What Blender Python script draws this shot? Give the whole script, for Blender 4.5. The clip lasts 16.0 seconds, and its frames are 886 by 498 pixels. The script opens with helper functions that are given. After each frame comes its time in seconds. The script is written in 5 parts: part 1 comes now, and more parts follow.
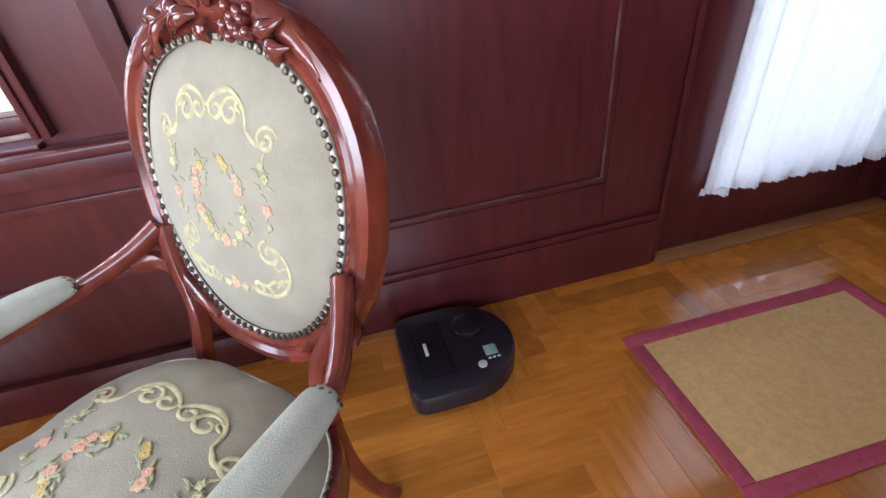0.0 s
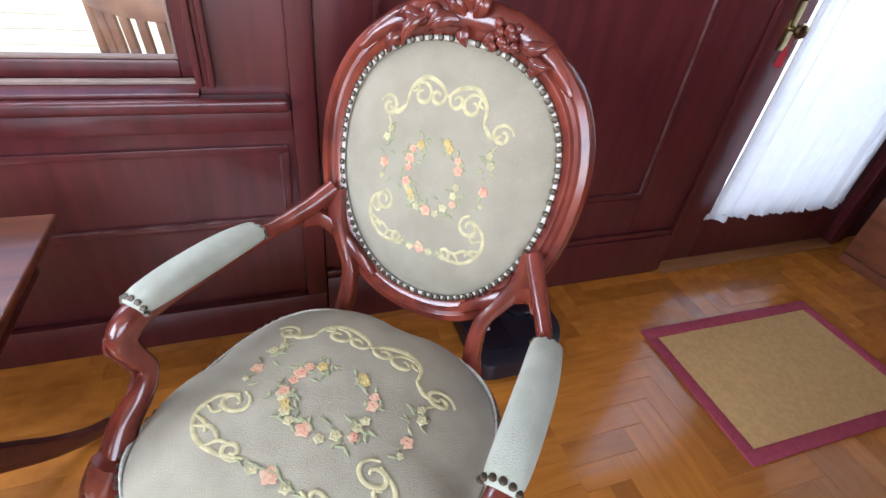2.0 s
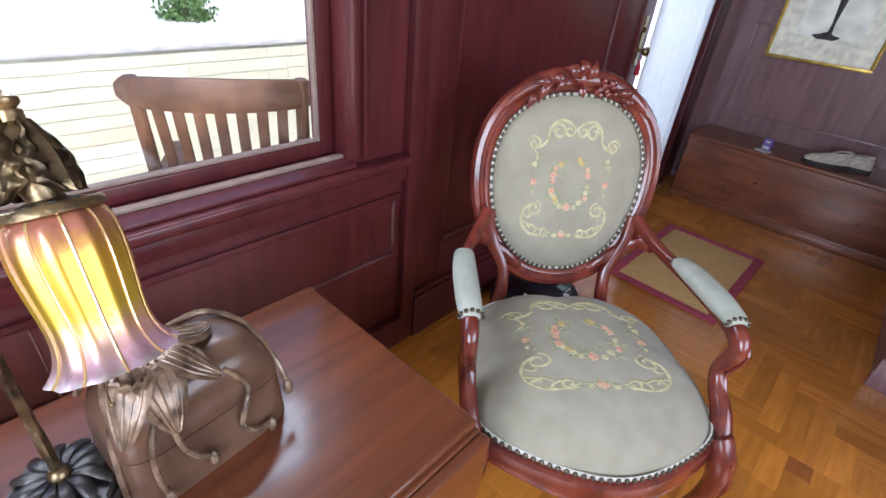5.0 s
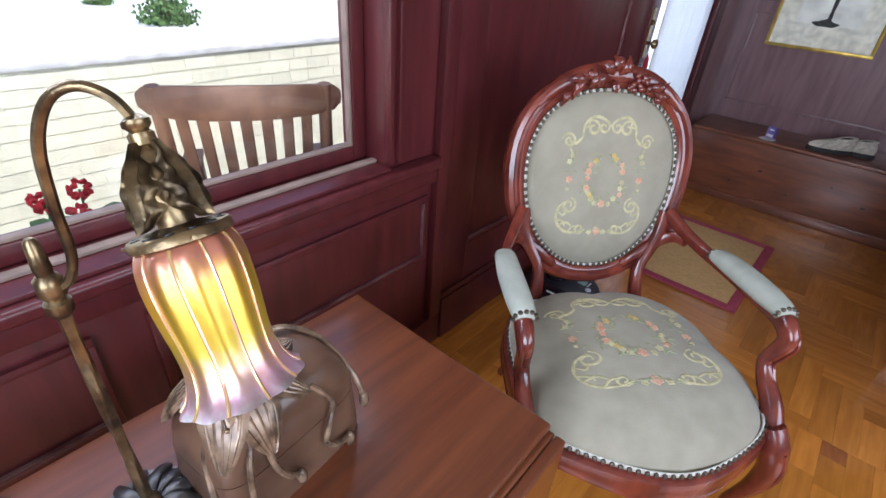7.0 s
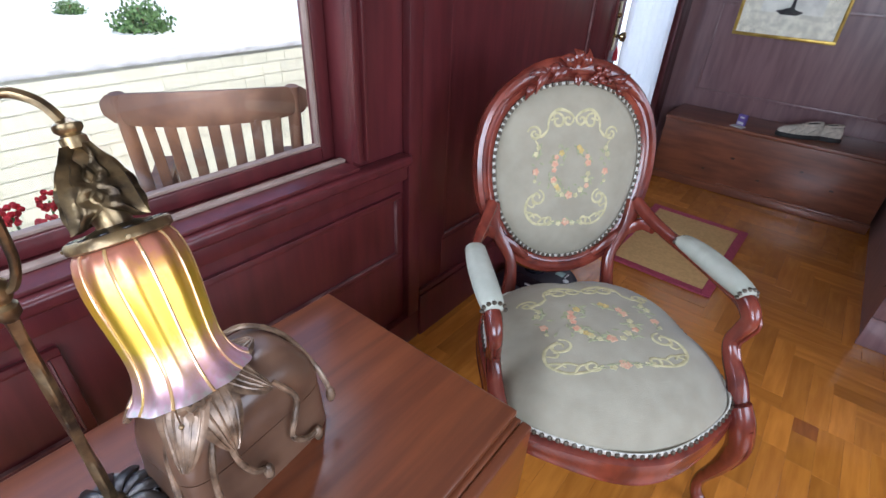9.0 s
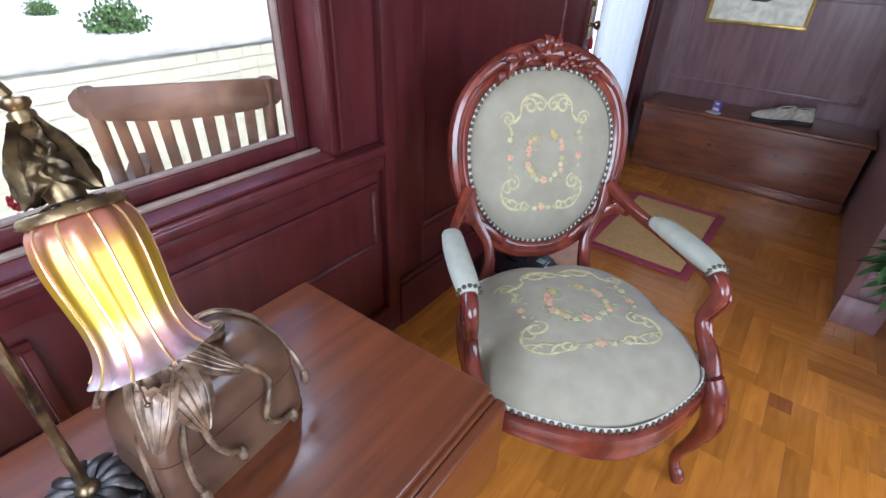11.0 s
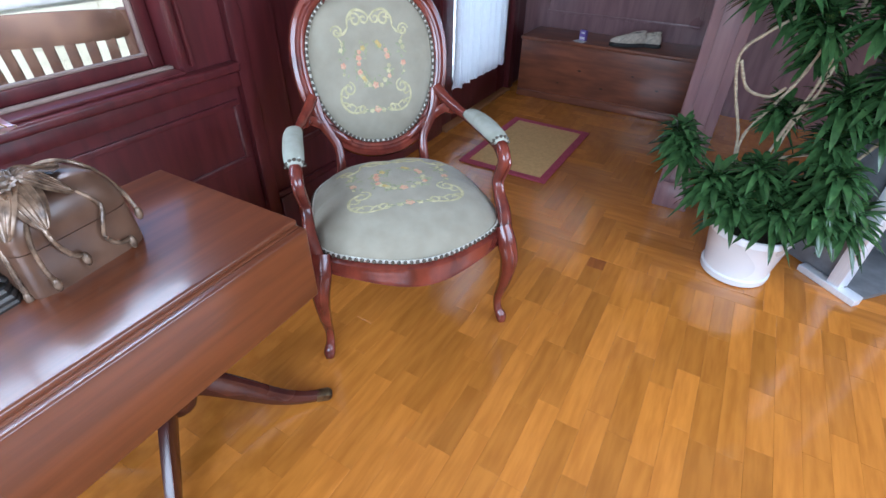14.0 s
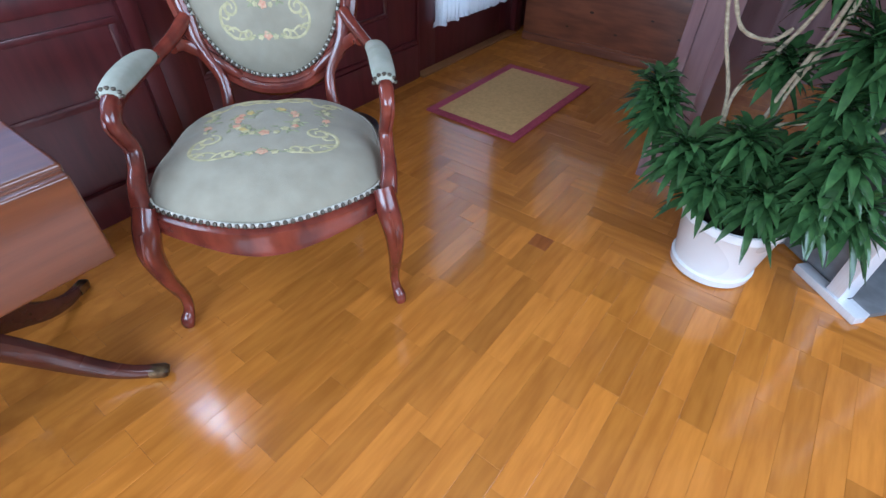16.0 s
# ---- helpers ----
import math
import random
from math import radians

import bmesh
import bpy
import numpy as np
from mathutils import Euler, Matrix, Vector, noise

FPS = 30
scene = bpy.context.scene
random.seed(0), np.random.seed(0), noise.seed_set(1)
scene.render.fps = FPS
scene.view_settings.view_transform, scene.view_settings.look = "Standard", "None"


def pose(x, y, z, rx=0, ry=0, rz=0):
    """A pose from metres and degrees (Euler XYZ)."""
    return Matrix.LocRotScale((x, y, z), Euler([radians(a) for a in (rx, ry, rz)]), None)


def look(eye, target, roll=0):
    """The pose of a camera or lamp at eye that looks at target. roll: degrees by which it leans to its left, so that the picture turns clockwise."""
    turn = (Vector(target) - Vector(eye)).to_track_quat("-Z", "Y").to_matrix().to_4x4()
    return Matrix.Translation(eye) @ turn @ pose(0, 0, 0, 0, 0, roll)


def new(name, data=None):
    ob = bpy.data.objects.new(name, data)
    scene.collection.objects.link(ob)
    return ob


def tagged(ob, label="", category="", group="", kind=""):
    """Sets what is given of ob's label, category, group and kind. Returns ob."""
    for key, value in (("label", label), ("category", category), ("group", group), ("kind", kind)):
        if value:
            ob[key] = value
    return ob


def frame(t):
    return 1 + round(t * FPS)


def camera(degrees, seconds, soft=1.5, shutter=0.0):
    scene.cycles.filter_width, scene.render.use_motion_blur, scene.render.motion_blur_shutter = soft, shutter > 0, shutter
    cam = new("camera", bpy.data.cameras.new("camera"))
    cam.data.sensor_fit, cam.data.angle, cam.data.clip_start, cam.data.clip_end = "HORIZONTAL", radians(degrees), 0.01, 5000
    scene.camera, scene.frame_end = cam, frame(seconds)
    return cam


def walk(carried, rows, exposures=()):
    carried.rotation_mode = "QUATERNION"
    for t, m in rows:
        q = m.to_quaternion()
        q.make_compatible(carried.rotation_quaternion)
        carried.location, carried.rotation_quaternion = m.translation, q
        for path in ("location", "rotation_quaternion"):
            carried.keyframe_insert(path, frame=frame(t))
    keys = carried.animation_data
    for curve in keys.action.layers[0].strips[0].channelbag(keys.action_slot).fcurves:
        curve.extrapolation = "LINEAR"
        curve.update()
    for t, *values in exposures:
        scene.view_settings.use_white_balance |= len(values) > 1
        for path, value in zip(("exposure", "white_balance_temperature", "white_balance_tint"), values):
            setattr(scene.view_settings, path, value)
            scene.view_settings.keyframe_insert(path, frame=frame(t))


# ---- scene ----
cam = camera(85.5, 16.0)
PATH = [
    (0, (-0.917, -1.261, 1.148), (-0.594, 0.338, -0.009), -6.3),
    (0.5, (-0.923, -1.217, 1.148), (-0.735, 0.349, -0.083), -6.8),
    (1, (-1.027, -1.276, 1.185), (-0.854, 0.285, -0.054), -2.7),
    (1.5, (-1.182, -1.292, 1.218), (-0.883, 0.248, -0.022), 1.9),
    (2, (-1.405, -1.268, 1.234), (-0.789, 0.213, 0.039), 7.3),
    (2.5, (-1.622, -1.258, 1.280), (-0.843, 0.175, 0.122), 6.8),
    (3, (-1.807, -1.266, 1.294), (-0.914, 0.123, 0.165), 7.3),
    (3.5, (-1.994, -1.253, 1.326), (-0.989, 0.088, 0.234), 6.8),
    (6, (-2.401, -0.973, 1.332), (-1.049, 0.055, 0.277), 5.8),
    (6.5, (-2.409, -0.961, 1.330), (-1.089, 0.104, 0.271), 4.4),
    (7, (-2.413, -0.965, 1.327), (-1.101, 0.107, 0.264), 4.4),
    (7.5, (-2.404, -0.976, 1.329), (-1.085, 0.082, 0.261), 4.3),
    (8, (-2.400, -0.984, 1.328), (-1.069, 0.054, 0.254), 4.4),
    (8.5, (-2.402, -0.989, 1.331), (-1.071, 0.044, 0.253), 3.9),
    (9, (-2.395, -1.015, 1.330), (-1.055, 0.022, 0.267), 2.9),
    (11.5, (-2.393, -1.083, 1.310), (-1.013, -0.129, 0.222), 1.7),
    (12, (-2.397, -1.132, 1.306), (-0.996, -0.274, 0.167), 1.8),
    (12.5, (-2.423, -1.190, 1.299), (-1.034, -0.343, 0.136), 2.5),
    (13, (-2.453, -1.392, 1.298), (-1.080, -0.535, 0.124), 2.2),
    (13.5, (-2.505, -1.525, 1.277), (-1.114, -0.714, 0.091), 2.3),
    (14, (-2.521, -1.578, 1.270), (-1.119, -0.783, 0.086), 1.0),
    (14.5, (-2.493, -1.615, 1.244), (-1.088, -0.817, 0.065), -0.7),
    (15, (-2.401, -1.685, 1.186), (-1.006, -0.900, -0.013), 1.6),
    (15.5, (-2.215, -1.762, 1.134), (-0.948, -0.892, -0.146), 1.2),
    (16, (-2.035, -1.845, 1.128), (-0.833, -0.957, -0.201), 1.2),
]
walk(cam, [(t, look(eye, target, roll)) for t, eye, target, roll in PATH], [(0, 1.52, 6050, 15), (2, 1.42, 6050, 15), (3.5, 1.2, 6000, 15), (7, 0.88, 5900, 14.5), (13, 1.05, 5550, 11.5), (16, 0.98, 5250, 8)])

# ---- world, sun, exposure ----
world = bpy.data.worlds.new("sky")
scene.world = world
world.use_nodes = True
_nt = world.node_tree
_sky = _nt.nodes.new("ShaderNodeTexSky")
_sky.sky_type = "NISHITA"
_sky.sun_disc = False
_sky.sun_elevation, _sky.sun_rotation = radians(60), radians(165)
_nt.links.new(_sky.outputs[0], _nt.nodes["Background"].inputs[0])
_nt.nodes["Background"].inputs[1].default_value = 0.15
sun = new("sun", bpy.data.lights.new("sun", "SUN"))
sun.data.energy, sun.data.angle, sun.data.color = 3.0, radians(0.6), (1.0, 0.95, 0.86)
sun.matrix_world = look((1.3, -4.83, 8.66), (0, 0, 0))


def window_light(name, eye, target, sx, sy, power):
    """An area lamp in a window's opening, for the light of the sky outside."""
    ob = new(name, bpy.data.lights.new(name, "AREA"))
    ob.data.shape, ob.data.size, ob.data.size_y, ob.data.energy = "RECTANGLE", sx, sy, power
    ob.data.color = (0.84, 0.92, 1.0)
    ob.matrix_world = look(eye, target)
    return ob


window_light("window_light_north", (-2.35, 0.13, 1.70), (-2.30, -1.2, 0.5), 1.6, 0.36, 8)
window_light("window_light_south", (-1.6, -3.56, 1.5), (-1.6, -1, 1.0), 2.4, 1.3, 29)
window_light("window_light_west", (-3.92, -1.9, 1.5), (-1, -1.9, 1.1), 1.8, 1.3, 42)
window_light("door_light", (0.67, 0.05, 1.1), (0.67, -1, 1.0), 0.74, 1.6, 4)


# ---- materials ----
def mat(name, col, rough=0.5, metal=0.0, col2=None, scale=8.0, detail=4.0, stretch=(1, 1, 1), bump=0.0, bscale=60.0,
        coat=0.0, random_val=0.0, island=False, contrast=(0.35, 0.65), spec=0.5, sheen=0.0, trans=0.0, sss=0.0):
    m = bpy.data.materials.new(name)
    m.use_nodes = True
    nt = m.node_tree
    b = nt.nodes["Principled BSDF"]
    b.inputs["Roughness"].default_value = rough
    b.inputs["Metallic"].default_value = metal
    b.inputs["Coat Weight"].default_value = coat
    b.inputs["Coat Roughness"].default_value = 0.12
    b.inputs["Specular IOR Level"].default_value = spec
    b.inputs["Sheen Weight"].default_value = sheen
    b.inputs["Transmission Weight"].default_value = trans
    tc = nt.nodes.new("ShaderNodeTexCoord")
    mp = nt.nodes.new("ShaderNodeMapping")
    mp.inputs["Scale"].default_value = stretch
    nt.links.new(tc.outputs["Object"], mp.inputs[0])
    vec = mp.outputs[0]
    rnd = None
    if random_val:
        if island:
            rnd = nt.nodes.new("ShaderNodeNewGeometry").outputs["Random Per Island"]
        else:
            rnd = nt.nodes.new("ShaderNodeObjectInfo").outputs["Random"]
        ad = nt.nodes.new("ShaderNodeVectorMath")
        ad.operation = "MULTIPLY_ADD"
        ad.inputs[1].default_value = (17.0, 9.0, 5.0)
        cx = nt.nodes.new("ShaderNodeCombineXYZ")
        for i in range(3):
            nt.links.new(rnd, cx.inputs[i])
        nt.links.new(cx.outputs[0], ad.inputs[0])
        nt.links.new(vec, ad.inputs[2])
        vec = ad.outputs[0]
    nz = nt.nodes.new("ShaderNodeTexNoise")
    nz.inputs["Scale"].default_value, nz.inputs["Detail"].default_value = scale, detail
    nt.links.new(vec, nz.inputs["Vector"])
    rp = nt.nodes.new("ShaderNodeValToRGB")
    rp.color_ramp.elements[0].position, rp.color_ramp.elements[1].position = contrast
    c2 = col2 or tuple(c * 0.72 for c in col)
    rp.color_ramp.elements[0].color, rp.color_ramp.elements[1].color = (*c2, 1), (*col, 1)
    nt.links.new(nz.outputs[0], rp.inputs[0])
    out = rp.outputs[0]
    if rnd is not None:
        hv = nt.nodes.new("ShaderNodeHueSaturation")
        mr = nt.nodes.new("ShaderNodeMapRange")
        mr.inputs["To Min"].default_value, mr.inputs["To Max"].default_value = 1 - random_val, 1 + random_val
        nt.links.new(rnd, mr.inputs[0])
        nt.links.new(mr.outputs[0], hv.inputs["Value"])
        nt.links.new(out, hv.inputs["Color"])
        out = hv.outputs[0]
    nt.links.new(out, b.inputs["Base Color"])
    # a second, coarser variation in gloss
    n2 = nt.nodes.new("ShaderNodeTexNoise")
    n2.inputs["Scale"].default_value = scale * 0.4
    nt.links.new(tc.outputs["Object"], n2.inputs["Vector"])
    m2 = nt.nodes.new("ShaderNodeMapRange")
    m2.inputs["To Min"].default_value, m2.inputs["To Max"].default_value = max(0.02, rough * 0.8), min(1, rough * 1.2)
    nt.links.new(n2.outputs[0], m2.inputs[0])
    nt.links.new(m2.outputs[0], b.inputs["Roughness"])
    if bump:
        n3 = nt.nodes.new("ShaderNodeTexNoise")
        n3.inputs["Scale"].default_value, n3.inputs["Detail"].default_value = bscale, 3
        nt.links.new(vec, n3.inputs["Vector"])
        bp = nt.nodes.new("ShaderNodeBump")
        bp.inputs["Strength"].default_value, bp.inputs["Distance"].default_value = bump, 0.002
        nt.links.new(n3.outputs[0], bp.inputs["Height"])
        nt.links.new(bp.outputs[0], b.inputs["Normal"])
    return m


def bsdf(m):
    return m.node_tree.nodes["Principled BSDF"]


M_WALL = mat("mahogany_panelling", (0.104, 0.018, 0.020), 0.34, col2=(0.070, 0.012, 0.014), scale=5, stretch=(6, 6, 0.7), bump=0.06, bscale=90, coat=0.15)
M_WALLB = mat("dark_brown_panelling", (0.265, 0.150, 0.152), 0.30, col2=(0.195, 0.106, 0.108), scale=5, stretch=(6, 6, 0.7), bump=0.06, bscale=90, coat=0.15)
M_PLASTER = mat("plaster", (0.44, 0.41, 0.36), 0.9, scale=3, bump=0.1)
M_PLANK = mat("oak_parquet", (0.565, 0.210, 0.030), 0.19, col2=(0.450, 0.158, 0.022), scale=5, stretch=(1.2, 9, 1), bump=0.03, bscale=30, coat=0.7, random_val=0.20)
M_PLANKJ = mat("oak_parquet_rest", (0.565, 0.210, 0.030), 0.19, col2=(0.450, 0.158, 0.022), scale=5, stretch=(3, 5, 1), bump=0.03, bscale=30, coat=0.7, random_val=0.20, island=True)
M_PLANKD = mat("dark_oak_block", (0.30, 0.095, 0.020), 0.19, col2=(0.22, 0.065, 0.014), scale=5, stretch=(1.2, 9, 1), bump=0.03, bscale=30, coat=0.8, random_val=0.2)
for _m in (M_PLANK, M_PLANKJ):
    bsdf(_m).inputs["Coat Roughness"].default_value = 0.09
M_SUBFLOOR = mat("subfloor", (0.16, 0.06, 0.015), 0.6)
M_CHAIRW = mat("carved_mahogany", (0.200, 0.038, 0.022), 0.22, col2=(0.095, 0.017, 0.012), scale=9, stretch=(2, 2, 1), bump=0.08, bscale=40, coat=0.4)
M_FABRIC = mat("needlepoint_grey", (0.335, 0.305, 0.228), 0.88, col2=(0.285, 0.257, 0.190), scale=14, bump=0.5, bscale=420, sheen=0.2, spec=0.2)
M_ARMFAB = mat("armpad_fabric", (0.42, 0.43, 0.36), 0.85, col2=(0.36, 0.37, 0.30), scale=20, bump=0.5, bscale=420, spec=0.2)
M_CREAM = mat("thread_cream", (0.56, 0.50, 0.29), 0.85, scale=60, bump=0.4, bscale=400, spec=0.2)
M_PINK = mat("thread_pink", (0.56, 0.25, 0.17), 0.85, col2=(0.60, 0.42, 0.28), scale=110, bump=0.4, bscale=400, spec=0.2)
M_ROSED = mat("thread_rose", (0.52, 0.12, 0.12), 0.85, scale=70, bump=0.4, bscale=400, spec=0.2)
M_YEL = mat("thread_yellow", (0.58, 0.43, 0.17), 0.85, scale=70, bump=0.4, bscale=400, spec=0.2)
M_GRN = mat("thread_green", (0.36, 0.37, 0.22), 0.85, scale=70, bump=0.4, bscale=400, spec=0.2)
M_GIMP = mat("gimp_braid", (0.66, 0.64, 0.57), 0.85, col2=(0.46, 0.44, 0.38), scale=140, bump=0.6, bscale=300, spec=0.2)
M_NAIL = mat("nail_brass", (0.10, 0.078, 0.055), 0.40, 0.6, scale=50)
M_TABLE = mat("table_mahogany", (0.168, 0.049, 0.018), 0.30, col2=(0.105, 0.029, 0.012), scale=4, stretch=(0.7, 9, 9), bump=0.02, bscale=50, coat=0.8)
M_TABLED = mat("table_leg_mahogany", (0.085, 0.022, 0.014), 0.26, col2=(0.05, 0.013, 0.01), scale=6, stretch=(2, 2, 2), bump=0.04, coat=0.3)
M_BRASS = mat("aged_brass", (0.33, 0.235, 0.12), 0.33, 0.9, col2=(0.07, 0.05, 0.035), scale=30, detail=6, bump=0.3, bscale=90)
M_IRON = mat("dark_bronze", (0.13, 0.12, 0.11), 0.38, 0.8, col2=(0.05, 0.045, 0.045), scale=25, bump=0.3, bscale=80)
M_CLAY = mat("bronze_ceramic", (0.185, 0.100, 0.060), 0.30, 0.15, col2=(0.10, 0.052, 0.032), scale=9, bump=0.15, bscale=60, coat=0.2)
M_PETAL = mat("bronze_petal", (0.30, 0.195, 0.125), 0.26, 0.25, col2=(0.085, 0.052, 0.032), scale=22, stretch=(2, 2, 2), bump=0.3, bscale=70)
M_RUGC = mat("sisal_rug", (0.72, 0.47, 0.205), 0.95, col2=(0.63, 0.40, 0.17), scale=60, bump=0.7, bscale=300, spec=0.1)
M_RUGB = mat("rug_border", (0.46, 0.090, 0.130), 0.9, col2=(0.38, 0.070, 0.105), scale=60, bump=0.6, bscale=320, spec=0.1)
M_BLACK = mat("black_plastic", (0.016, 0.013, 0.020), 0.32, col2=(0.012, 0.010, 0.016), scale=30, bump=0.03)
M_BLACK2 = mat("black_gloss_plastic", (0.012, 0.010, 0.016), 0.15, scale=30)
M_LCD = mat("lcd_screen", (0.30, 0.42, 0.38), 0.2, scale=30)
M_WHITEP = mat("white_plastic", (0.78, 0.78, 0.76), 0.4, scale=10)
M_POT = mat("white_glazed_pot", (0.86, 0.86, 0.86), 0.28, col2=(0.81, 0.81, 0.81), scale=4, bump=0.03, bscale=20, coat=0.2)
M_SOIL = mat("soil", (0.04, 0.027, 0.018), 0.95, scale=60, bump=1.0, bscale=120)
M_LEAF = mat("dracaena_leaf", (0.055, 0.120, 0.036), 0.22, col2=(0.028, 0.066, 0.022), scale=30, stretch=(1, 1, 1), random_val=0.35, island=True, bump=0.05)
M_STEM = mat("dracaena_cane", (0.42, 0.34, 0.22), 0.8, col2=(0.26, 0.20, 0.13), scale=40, stretch=(1, 1, 3), bump=0.6, bscale=90)
M_GREYP = mat("grey_laminate", (0.19, 0.195, 0.205), 0.4, scale=20, bump=0.04)
M_SILVER = mat("silver_aluminium", (0.84, 0.86, 0.90), 0.34, 0.25, col2=(0.78, 0.80, 0.84), scale=10, stretch=(30, 30, 1), bump=0.03)
M_BENCH = mat("pine_bench", (0.235, 0.080, 0.038), 0.34, col2=(0.14, 0.046, 0.025), scale=4, stretch=(5, 1, 6), bump=0.08, coat=0.15)
M_KNOT = mat("pine_knot", (0.055, 0.02, 0.012), 0.4, scale=40)
M_GILT = mat("gilt_frame", (0.52, 0.36, 0.09), 0.32, 0.85, col2=(0.38, 0.25, 0.06), scale=25, bump=0.1)
M_MAT = mat("picture_mount", (0.76, 0.72, 0.58), 0.85, scale=30)
M_PAPER = mat("print_paper", (0.82, 0.80, 0.70), 0.8, scale=12)
M_INK = mat("print_ink", (0.035, 0.033, 0.032), 0.7, scale=40)
M_SHOE = mat("shoe_mesh", (0.62, 0.56, 0.46), 0.85, col2=(0.46, 0.41, 0.33), scale=50, bump=0.6, bscale=200)
M_SOLE = mat("shoe_sole", (0.035, 0.032, 0.03), 0.7, scale=40)
M_LACE = mat("shoe_trim", (0.55, 0.50, 0.40), 0.8, scale=40)
M_PURPLE = mat("purple_card", (0.20, 0.13, 0.42), 0.5, scale=30)
M_KNOB = mat("door_brass", (0.55, 0.46, 0.26), 0.18, 1.0, col2=(0.42, 0.34, 0.18), scale=30)
M_RED = mat("red_tag", (0.45, 0.015, 0.03), 0.7, scale=60, bump=0.4, bscale=200)
M_BEAD = mat("pale_worn_bead", (0.30, 0.21, 0.17), 0.5, scale=20, bump=0.1)
# pale tone paints in the gloss highlight of the mouldings, along with some wear
M_BEADHL = mat("worn_highlit_panel_bead", (0.24, 0.13, 0.125), 0.42, col2=(0.11, 0.035, 0.036), scale=14, stretch=(1, 1, 1), bump=0.1, coat=0.2)
M_THRESH = mat("oak_threshold", (0.36, 0.16, 0.055), 0.4, col2=(0.25, 0.10, 0.035), scale=5, stretch=(1, 8, 8), bump=0.1)
M_PORCHC = mat("porch_chair_wood", (0.27, 0.135, 0.075), 0.6, col2=(0.15, 0.068, 0.04), scale=5, stretch=(2, 2, 2), bump=0.3)
M_SHINGLE = mat("cream_shingle", (0.80, 0.78, 0.60), 0.85, col2=(0.74, 0.72, 0.55), scale=10, stretch=(4, 4, 1), bump=0.3, random_val=0.07)
M_SHINGLEJ = mat("cream_shingle_far", (0.80, 0.78, 0.60), 0.85, col2=(0.74, 0.72, 0.55), scale=10, bump=0.3, random_val=0.07, island=True)
M_PORCHF = mat("porch_floor", (0.52, 0.52, 0.49), 0.8, scale=6, bump=0.2)
M_GERA = mat("geranium_red", (0.62, 0.02, 0.03), 0.7, scale=60, random_val=0.2, island=True)
M_GLEAF = mat("geranium_leaf", (0.10, 0.22, 0.05), 0.6, col2=(0.07, 0.15, 0.035), scale=40, random_val=0.25, island=True)
M_LAWN = mat("pale_gravel", (0.66, 0.66, 0.60), 0.95, col2=(0.56, 0.58, 0.50), scale=1.5, bump=0.4)
M_BUSH = mat("bush_leaf", (0.10, 0.19, 0.05), 0.7, scale=5, random_val=0.3, island=True)
M_CABLE = mat("brown_cable", (0.07, 0.025, 0.012), 0.5, scale=30)

# sheer curtain: cloth that lets daylight through
M_CURT = mat("sheer_curtain", (0.86, 0.87, 0.88), 0.9, col2=(0.80, 0.81, 0.83), scale=20, bump=0.25, bscale=500, spec=0.1)
_n = M_CURT.node_tree
_tl = _n.nodes.new("ShaderNodeBsdfTranslucent")
_tl.inputs[0].default_value = (0.80, 0.83, 0.88, 1)
_mx = _n.nodes.new("ShaderNodeMixShader")
_mx.inputs[0].default_value = 0.5
_n.links.new(bsdf(M_CURT).outputs[0], _mx.inputs[1])
_n.links.new(_tl.outputs[0], _mx.inputs[2])
_n.links.new(_mx.outputs[0], _n.nodes["Material Output"].inputs[0])

M_GLASS = mat("window_glass", (1, 1, 1), 0.02, trans=1.0, col2=(1, 1, 1))
for _l in list(bsdf(M_GLASS).inputs["Roughness"].links):
    M_GLASS.node_tree.links.remove(_l)
bsdf(M_GLASS).inputs["Roughness"].default_value = 0.0
bsdf(M_GLASS).inputs["IOR"].default_value = 1.45

# iridescent art glass: gold body, rose and violet towards the rim
M_SHADE = mat("iridescent_glass", (0.80, 0.50, 0.04), 0.31, 0.6, col2=(0.62, 0.40, 0.02), scale=14, detail=6, bump=0.12, bscale=50, coat=0.25)
_n = M_SHADE.node_tree
_tc = _n.nodes.new("ShaderNodeTexCoord")
_sp = _n.nodes.new("ShaderNodeSeparateXYZ")
_n.links.new(_tc.outputs["Object"], _sp.inputs[0])
_nn = _n.nodes.new("ShaderNodeTexNoise")
_nn.inputs["Scale"].default_value = 22
_ma = _n.nodes.new("ShaderNodeMath")
_ma.operation = "MULTIPLY_ADD"
_ma.inputs[1].default_value = 0.03
_n.links.new(_nn.outputs[0], _ma.inputs[0])
_n.links.new(_sp.outputs[2], _ma.inputs[2])
_mr = _n.nodes.new("ShaderNodeMapRange")
_mr.inputs["From Min"].default_value, _mr.inputs["From Max"].default_value = 0.0, 0.155
_n.links.new(_ma.outputs[0], _mr.inputs[0])
_rp = _n.nodes.new("ShaderNodeValToRGB")
_cr = _rp.color_ramp
_cr.elements[0].position, _cr.elements[0].color = 0.05, (0.86, 0.88, 0.80, 1)
_cr.elements[1].position, _cr.elements[1].color = 0.98, (0.80, 0.32, 0.20, 1)
for _p, _c in ((0.15, (0.98, 0.58, 0.72, 1)), (0.32, (0.92, 0.52, 0.30, 1)), (0.46, (0.86, 0.60, 0.06, 1)), (0.78, (0.90, 0.50, 0.05, 1))):
    _e = _cr.elements.new(_p)
    _e.color = _c
_n.links.new(_mr.outputs[0], _rp.inputs[0])
_n3 = _n.nodes.new("ShaderNodeTexNoise")
_n3.inputs["Scale"].default_value, _n3.inputs["Detail"].default_value = 34, 7
_r3 = _n.nodes.new("ShaderNodeValToRGB")
